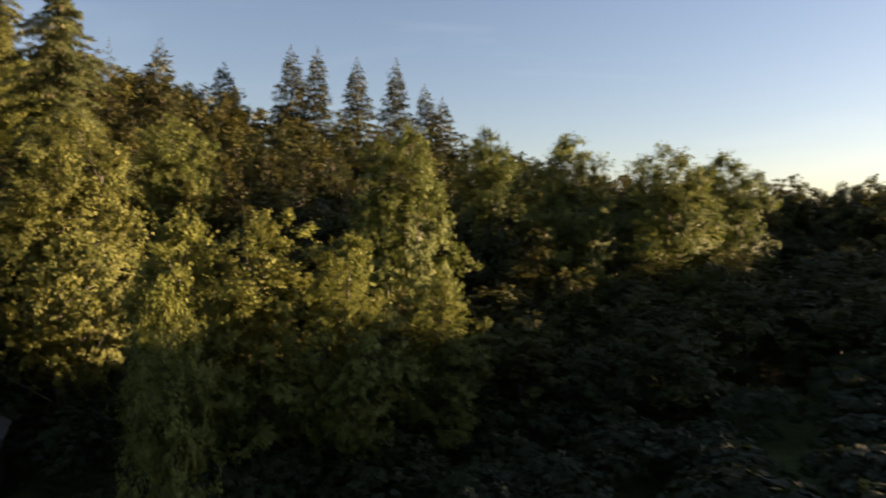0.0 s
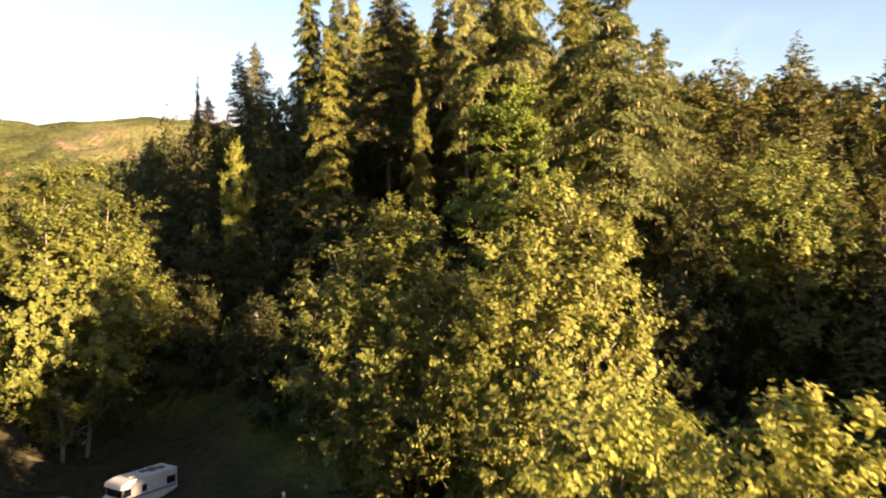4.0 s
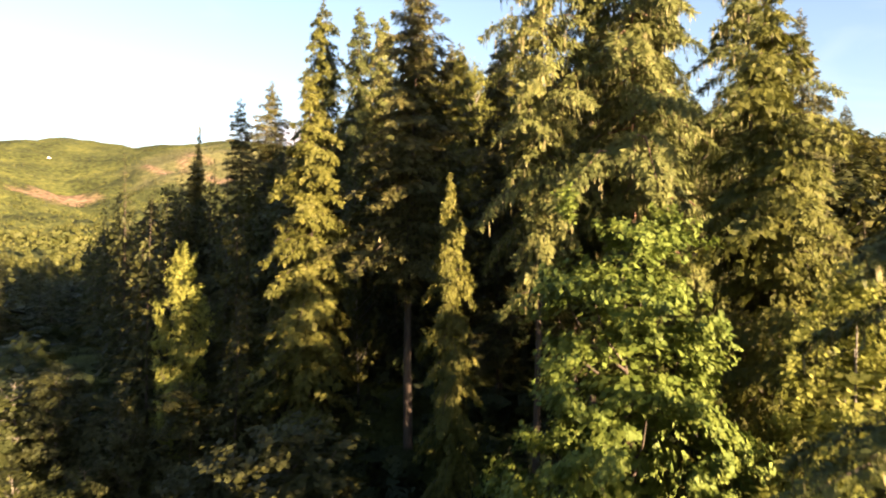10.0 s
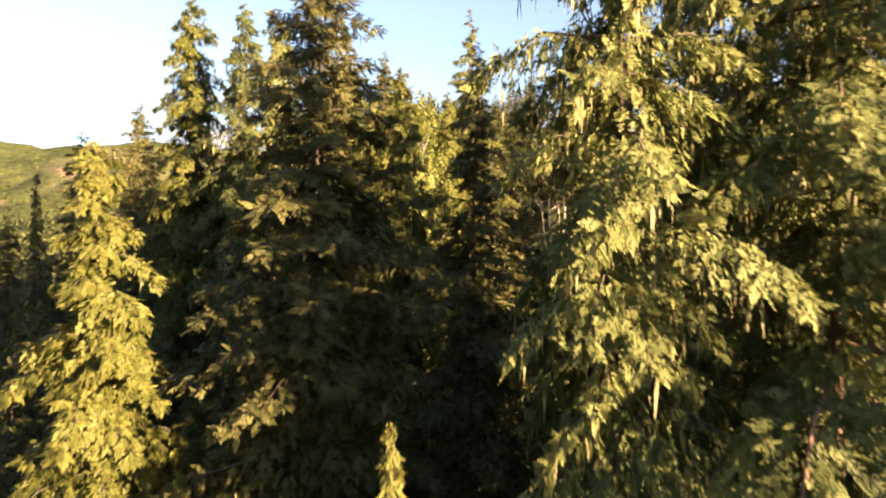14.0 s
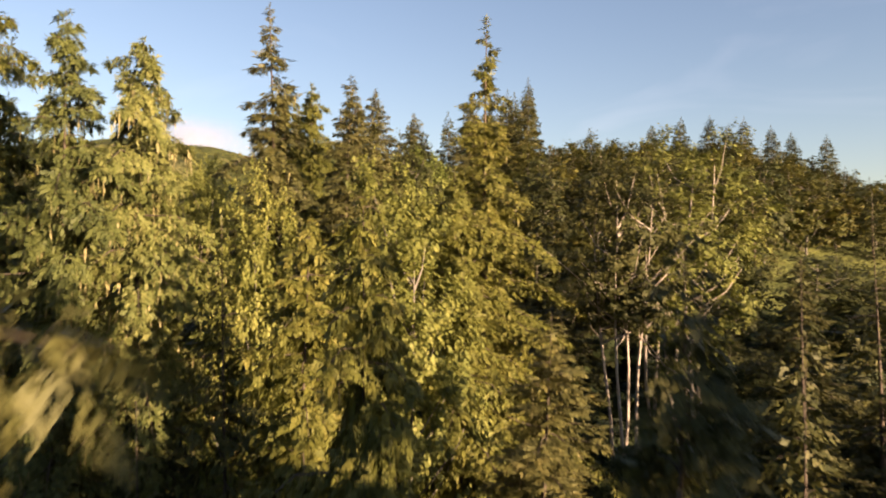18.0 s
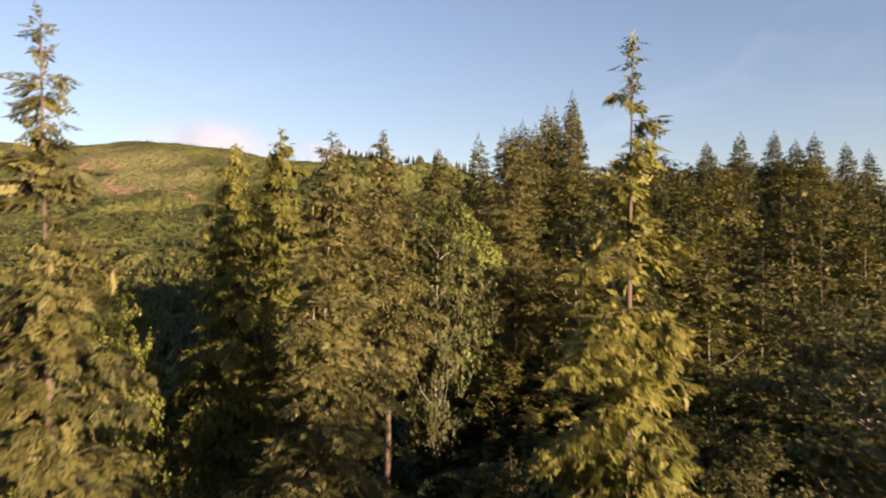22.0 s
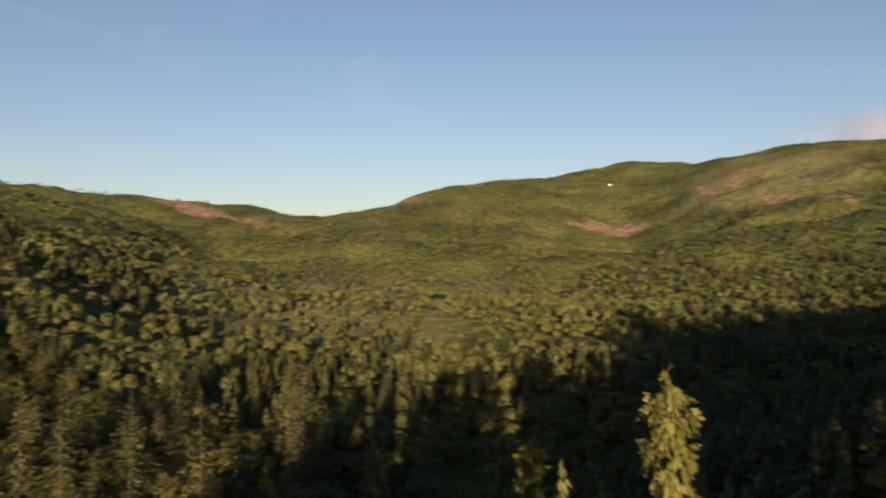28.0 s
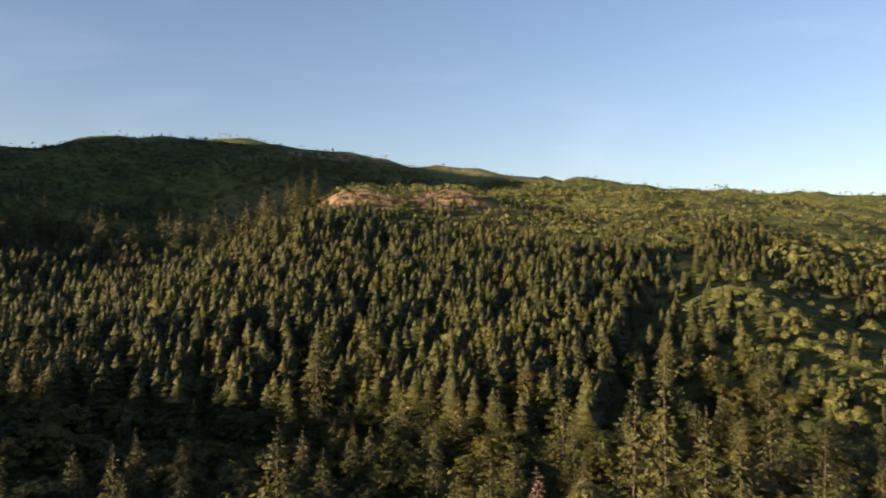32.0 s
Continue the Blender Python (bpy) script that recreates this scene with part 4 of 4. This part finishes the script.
sow(8600, 60, 215, 80, 430, True, "valley floor")
sow(12500, 48, 205, 430, 1000, False, "valley and lower hills")
sow(19000, 48, 205, 1000, 2600, False, "distant hills")
x, y, d = spots(2900, 143, 203, 205, 415)
woods("spruce_plantation", CON3, x, y, rs.uniform(11, 17, len(x)) * (1 + 0.15 * waves(x, y, 90, 41)), 1.75, FAR_NEEDLES, "even plantation of young spruces on the rising slope")
x, y, d = spots(2600, 140, 205, 430, 800)
woods("scrub_on_hill", LEAF1, x, y, rs.uniform(3, 6, len(x)), 1.3, FAR_LEAVES, "low regrowth over the logged hill")


LEAF4 = [leaf_shape(190, k + 21, 0.4) for k in range(4)]


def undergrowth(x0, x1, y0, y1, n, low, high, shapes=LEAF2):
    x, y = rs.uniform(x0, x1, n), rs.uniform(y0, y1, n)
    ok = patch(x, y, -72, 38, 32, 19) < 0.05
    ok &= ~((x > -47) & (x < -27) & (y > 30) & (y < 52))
    woods("undergrowth", shapes, x[ok], y[ok], rs.uniform(low, high, ok.sum()), 1.7, SHADED_SCRUB, "shrubs and ferns under the trees, shade painted into their leaves")


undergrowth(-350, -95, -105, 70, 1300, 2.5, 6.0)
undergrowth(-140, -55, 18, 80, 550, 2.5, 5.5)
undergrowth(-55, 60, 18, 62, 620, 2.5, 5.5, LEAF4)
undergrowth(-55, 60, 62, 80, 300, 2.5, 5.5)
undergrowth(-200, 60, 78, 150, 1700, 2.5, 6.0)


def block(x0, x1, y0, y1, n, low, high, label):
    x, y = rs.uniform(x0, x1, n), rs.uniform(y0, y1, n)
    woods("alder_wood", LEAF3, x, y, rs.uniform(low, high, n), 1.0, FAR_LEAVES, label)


# three unseen woods, added and sized to shade the meadow's edge
block(70, 170, 10, 72, 210, 15.5, 19.5, "unseen alder wood added on the sunward rise for shade")
block(70, 170, 72, 95, 90, 11.5, 14.5, "unseen alder wood added on the sunward rise for shade")
block(70, 170, 95, 170, 200, 8.5, 12.5, "lower unseen alder wood added on the sunward rise for shade")
block(-92, 60, -115, 2, 520, 7, 12, "low alder wood south of the meadow")


# ---- the clearing: house, motorhome, car, tent, pole ----
RV_WHITE = plain("weathered_white_coachwork", (0.50, 0.49, 0.48), 0.45, 0, 3.0, 0.14)
GLASS = plain("dark_window_glass", (0.015, 0.018, 0.022), 0.08, 0, 2.0, 0.1)
TRIM = plain("black_rubber_trim", (0.02, 0.02, 0.02), 0.7)
STRIPE = plain("faded_blue_stripe", (0.10, 0.12, 0.22), 0.5)
CHROME = plain("dull_chrome", (0.55, 0.55, 0.55), 0.3, 1.0)
RUST_ROOF = plain("rust_red_roofing", (0.10, 0.030, 0.030), 0.75, 0, 1.2, 0.3, 0.4)
WORN_ROOF = plain("worn_pale_roofing", (0.115, 0.11, 0.115), 0.8, 0, 1.5, 0.25, 0.4)
BOARDS = plain("grey_weathered_boards", (0.08, 0.075, 0.07), 0.85, 0, 2.0, 0.25, 0.5)
POLE_WOOD = bark("pole_timber", (0.16, 0.14, 0.12), (0.36, 0.33, 0.29))
TENT_BLUE = plain("blue_tent_cloth", (0.045, 0.05, 0.17), 0.8, 0, 4.0, 0.2)
TENT_YELLOW = plain("yellow_tent_cloth", (0.35, 0.30, 0.06), 0.8, 0, 4.0, 0.2)


def shape(name, build, mat, parent, label="", bevel=0.0):
    bm = bmesh.new()
    build(bm)
    if bevel:
        bmesh.ops.bevel(bm, geom=bm.edges[:], offset=bevel, segments=2, affect="EDGES", profile=0.5)
    me = bpy.data.meshes.new(name)
    bm.to_mesh(me)
    bm.free()
    me.materials.append(mat)
    return part(name, me, parent, label)


def box(cx, cy, cz, sx, sy, sz):
    return lambda bm: bmesh.ops.create_cube(bm, size=1, matrix=Matrix.Translation((cx, cy, cz)) @ Matrix.Diagonal((sx, sy, sz, 1)))


def prism(profile, y0, y1):
    """A solid of that outline in x and z, from y0 to y1."""
    def go(bm):
        a = [bm.verts.new((x, y0, z)) for x, z in profile]
        b = [bm.verts.new((x, y1, z)) for x, z in profile]
        bm.faces.new(a[::-1])
        bm.faces.new(b)
        for k in range(len(a)):
            bm.faces.new((a[k], a[(k + 1) % len(a)], b[(k + 1) % len(a)], b[k]))
        bmesh.ops.recalc_face_normals(bm, faces=bm.faces[:])
    return go


def wheel(parent, x, y, r, w):
    tyre = shape("wheel", lambda bm: bmesh.ops.create_cone(bm, cap_ends=True, segments=20, radius1=r, radius2=r, depth=w, matrix=Matrix.Translation((x, y, r)) @ Euler((radians(90), 0, 0)).to_matrix().to_4x4()), TRIM, parent, "", 0.04)
    shape("rim", lambda bm: bmesh.ops.create_cone(bm, cap_ends=True, segments=16, radius1=r * 0.55, radius2=r * 0.5, depth=0.06, matrix=Matrix.Translation((x, y + math.copysign(w / 2, y), r)) @ Euler((radians(90 if y < 0 else -90), 0, 0)).to_matrix().to_4x4()), CHROME, tyre)


# motorhome: front looks along +x of its own
rv = tagged(new("motorhome"), "old white motorhome with a raised cab roof, parked on grass", "motorhome")
shape("body", prism([(-4.2, 0.5), (3.5, 0.5), (3.75, 0.75), (3.75, 1.35), (3.1, 1.55), (3.0, 2.2), (3.35, 2.35), (3.2, 2.75), (2.2, 2.98), (-4.2, 2.98)], -1.2, 1.2), RV_WHITE, rv, "", 0.05)
for y in (-1.21, 1.21):
    shape("stripe", box(-0.4, y, 1.35, 7.2, 0.012, 0.2), STRIPE, rv, "faded blue side stripe")
    for x, w, h in ((2.45, 0.75, 0.55), (0.3, 0.5, 0.5), (-3.3, 1.1, 0.6)):
        win = shape("window", box(x, y * 1.002, 1.95, w, 0.02, h), GLASS, rv, "dark side window", 0.02)
        shape("frame", box(x, y * 1.0005, 1.95, w + 0.12, 0.014, h + 0.12), TRIM, win)
shape("windscreen", prism([(3.12, 1.56), (3.17, 1.56), (3.07, 2.2), (3.02, 2.2)], -1.05, 1.05), GLASS, rv, "wide dark windscreen")
shape("grille", box(3.77, 0, 0.95, 0.04, 1.2, 0.35), CHROME, rv)
shape("bumper", box(3.85, 0, 0.58, 0.16, 2.3, 0.2), CHROME, rv, "", 0.04)
for y in (-0.85, 0.85):
    shape("headlight", box(3.78, y, 0.98, 0.05, 0.28, 0.26), GLASS, rv, "", 0.03)
    shape("mirror", box(3.05, y * 1.62, 1.8, 0.1, 0.16, 0.32), TRIM, rv, "", 0.03)
shape("entry_door", box(-2.0, -1.213, 1.6, 0.65, 0.02, 1.9), RV_WHITE, rv, "", 0.008)
for x, y in ((1.3, 0.3), (-0.8, -0.2), (-2.8, 0.2)):
    shape("roof_vent", box(x, y, 3.05, 0.7, 0.55, 0.16), WORN_ROOF, rv, "raised roof vent", 0.04)
shape("air_conditioner", box(-1.7, 0.1, 3.1, 0.9, 0.7, 0.26), WORN_ROOF, rv, "", 0.08)
shape("ladder_rail", box(-4.27, 0.7, 1.9, 0.04, 0.04, 2.0), CHROME, rv)
shape("ladder_rail", box(-4.27, 1.0, 1.9, 0.04, 0.04, 2.0), CHROME, rv)
for x in (2.4, -2.5):
    for y in (-1.0, 1.0):
        wheel(rv, x, y, 0.42, 0.26)
rv.matrix_basis = pose(-73.7, 46.8, gz(-73.7, 46.8), 0, 0, -67) @ Matrix.Diagonal((0.8, 1.0, 0.97, 1))

# car beside it
car = tagged(new("estate_car"), "small white estate car parked by the motorhome", "car")
shape("body", prism([(-2.1, 0.35), (2.05, 0.35), (2.1, 0.75), (1.1, 0.92), (-2.1, 0.95)], -0.82, 0.82), RV_WHITE, car, "", 0.07)
shape("cabin", prism([(-2.0, 0.93), (0.95, 0.9), (0.3, 1.42), (-1.85, 1.45)], -0.72, 0.72), GLASS, car, "dark glazed cabin", 0.05)
shape("roof", prism([(-1.88, 1.42), (0.32, 1.39), (0.1, 1.48), (-1.7, 1.51)], -0.7, 0.7), RV_WHITE, car, "", 0.03)
for x in (-1.3, 1.3):
    for y in (-0.75, 0.75):
        wheel(car, x, y, 0.3, 0.2)
for y in (-0.6, 0.6):
    shape("headlight", box(2.08, y, 0.66, 0.06, 0.3, 0.16), CHROME, car, "", 0.03)
car.matrix_basis = pose(-70.9, 41.3, gz(-70.9, 41.3) + 0.05, 0, 0, -98)

# dome tent
tent = tagged(new("dome_tent"), "blue and yellow dome tent pitched on the grass", "tent")


def dome(a0, a1):
    def go(bm):
        rows = []
        for i in range(7):
            e = radians(90 * i / 6)
            rows.append([bm.verts.new((1.7 * math.cos(e) ** 0.8 * math.cos(radians(a)), 1.7 * math.cos(e) ** 0.8 * math.sin(radians(a)), 1.5 * math.sin(e))) for a in np.linspace(a0, a1, 9)])
        for r0, r1 in zip(rows, rows[1:]):
            for k in range(8):
                bm.faces.new((r0[k], r0[k + 1], r1[k + 1], r1[k]))
    return go


shape("fabric_panel", dome(0, 200), TENT_BLUE, tent, "blue cloth panel")
shape("fabric_panel", dome(200, 360), TENT_YELLOW, tent, "yellow cloth panel")
tent.matrix_basis = pose(-78.0, 40.9, gz(-78.0, 40.9) - 0.05, 0, 0, 40)

# timber pole
pole = tagged(new("utility_pole"), "bare weathered timber pole at the wood's edge", "pole")
buf = Buf()
buf.tube([(0, 0, -1), (0.02, 0, 4), (0.05, 0.03, 7.9)], [0.15, 0.13, 0.11], 10)
part("shaft", buf.mesh("pole_shaft", POLE_WOOD, True), pole)
shape("cap", lambda bm: bmesh.ops.create_cone(bm, cap_ends=True, segments=10, radius1=0.14, radius2=0.05, depth=0.12, matrix=Matrix.Translation((0.05, 0.03, 7.95))), CHROME, pole, "pale metal cap")
pole.matrix_basis = pose(-47.0, 49.7, gz(-47, 49.7))

# red-roofed house
house = tagged(new("house"), "low weathered house with a patchy rust-red roof", "house")
shape("wall", prism([(-2.9, -2.5), (2.9, -2.5), (2.9, 4.4), (0, 5.15), (-2.9, 4.4)], -3.1, 3.1), BOARDS, house)
for s in (-1, 1):
    roof = shape("roof", prism([(s * 3.4, 4.38), (s * 3.4, 4.48), (0, 5.36), (0, 5.24)], -3.5, 3.5), RUST_ROOF, house, "patchy rust-red metal roofing")
    for k in range(9):
        y = -3.4 + k * 0.83
        shape("roof_seam", prism([(s * 3.41, 4.48), (s * 3.41, 4.52), (0, 5.41), (0, 5.37)], y, y + 0.05), WORN_ROOF if k in (3, 4, 7) else RUST_ROOF, roof)
    for k, (y, w, z0, z1) in enumerate([(-2.6, 0.75, 0.1, 0.6), (-0.3, 1.1, 0.35, 0.95), (1.2, 0.8, 0.5, 1.0), (2.4, 0.7, 0.4, 1.0)]):
        f = lambda t_: (s * 3.4 * (1 - t_), 4.485 + 0.885 * t_)
        (xa, za), (xb, zb) = f(z0), f(z1)
        shape("roof_patch", prism([(xa, za), (xa, za + 0.02), (xb, zb + 0.02), (xb, zb)], y, y + w), WORN_ROOF, roof, "pale worn patch of roofing")
    shape("gutter", box(s * 3.45, 0, 4.4, 0.1, 7.0, 0.1), RV_WHITE, house, "pale eaves gutter", 0.02)
shape("ridge_cap", box(0, 0, 5.39, 0.4, 7.1, 0.08), WORN_ROOF, house, "pale ridge capping", 0.02)
for y in (-2.1, 0.2, 2.2):
    for s in (-1, 1):
        win = shape("window", box(s * 2.92, y, 3.1, 0.05, 0.9, 0.9), GLASS, house, "dark window")
        shape("frame", box(s * 2.915, y, 3.1, 0.04, 1.06, 1.06), RV_WHITE, win)
house.matrix_basis = pose(-37.6, 44.5, 0.0, 0, 0, 103.6)
lean = tagged(new("shed"), "grey board shed with a pale gable beside the house", "shed")
shape("wall", prism([(-2.2, -2.5), (2.2, -2.5), (2.2, 3.3), (0, 4.7), (-2.2, 3.3)], -2.4, 2.4), BOARDS, lean)
for s in (-1, 1):
    shape("roof", prism([(s * 2.6, 3.05), (s * 2.6, 3.14), (0, 4.86), (0, 4.75)], -2.8, 2.8), BOARDS, lean, "grey board roof")
    shape("barge_board", prism([(s * 2.62, 3.0), (s * 2.62, 3.18), (0, 4.9), (0, 4.72)], -2.86, -2.8), WORN_ROOF, lean, "worn barge board")
shape("door", box(0, -2.43, 1.0, 1.1, 0.05, 2.0), TRIM, lean)
lean.matrix_basis = pose(-34.6, 50.6, 0.1, 0, 0, 28)

# white farmhouse on the far slope
cot = tagged(new("far_house"), "small white house on the distant hillside", "house")
hx, hy = polar(91.9, 1690)
shape("wall", prism([(-6, 0), (6, 0), (6, 5), (0, 9), (-6, 5)], -8, 8), RV_WHITE, cot)
shape("roof", prism([(-7, 4.6), (0, 9.4), (7, 4.6), (7, 5), (0, 9.9), (-7, 5)], -8.6, 8.6), WORN_ROOF, cot)
cot.matrix_basis = pose(hx, hy, gz(hx, hy) + 2, 0, 0, 70) @ Matrix.Diagonal((0.45, 0.45, 0.45, 1))

# ---- cloud bank on the far summit: two thin veils ----
m, n, l, bsdf = material("cloud_mist")
bsdf.inputs["Base Color"].default_value = (0.17, 0.135, 0.15, 1)
bsdf.inputs["Roughness"].default_value = 1.0
wisp = noise_node(n, l, 0.008, 6, True)
edge = n.new("ShaderNodeAttribute")
edge.attribute_name = "thickness"
body_ = maths(n, l, "MULTIPLY", edge.outputs["Fac"], maths(n, l, "ADD", wisp.outputs["Fac"], 0.25))
rp = ramp(n, [(0.05, (0.0, 0.0, 0.0)), (0.8, (0.62, 0.62, 0.62))])
l.new(body_, rp.inputs[0])
thin = n.new("ShaderNodeMixShader")
l.new(rp.outputs[0], thin.inputs[0])
l.new(n.new("ShaderNodeBsdfTransparent").outputs[0], thin.inputs[1])
l.new(bsdf.outputs[0], thin.inputs[2])
l.new(thin.outputs[0], n["Material Output"].inputs["Surface"])
for dist_, b0, b1, z0, z1, peak in ((2480, 84, 64, 390, 640, 0.62), (2700, 78, 54, 420, 610, 0.42)):
    nu, nv = 48, 14
    uu, vv = np.meshgrid(np.linspace(0, 1, nu), np.linspace(0, 1, nv))
    bb = np.radians(b0 + (b1 - b0) * uu)
    rr = dist_ + 60 * np.sin(vv * 3.1) + 30 * waves(uu * 900, vv * 200, 300, 12)
    cv = np.stack([-150 - rr * np.sin(bb), 120 + rr * np.cos(bb), z0 + (z1 - z0) * vv], -1).reshape(-1, 3)
    k = np.arange((nv - 1) * nu).reshape(nv - 1, nu)[:, :-1].ravel()
    me = mesh_from("cloud", cv, np.stack([k, k + 1, k + nu + 1, k + nu], 1), m, True)
    lump = 0.5 + 0.12 * waves(uu * 1000, 0 * uu, 420, 31)
    at = me.attributes.new("thickness", "FLOAT", "POINT")
    at.data.foreach_set("value", np.asarray(peak * np.exp(-((uu - 0.5) / 0.22) ** 2 - ((vv - lump) / 0.24) ** 2), np.float32).ravel())
    tagged(new("cloud", me), "thin pinkish cloud bank lying on the far summit", "cloud", kind="stuff")
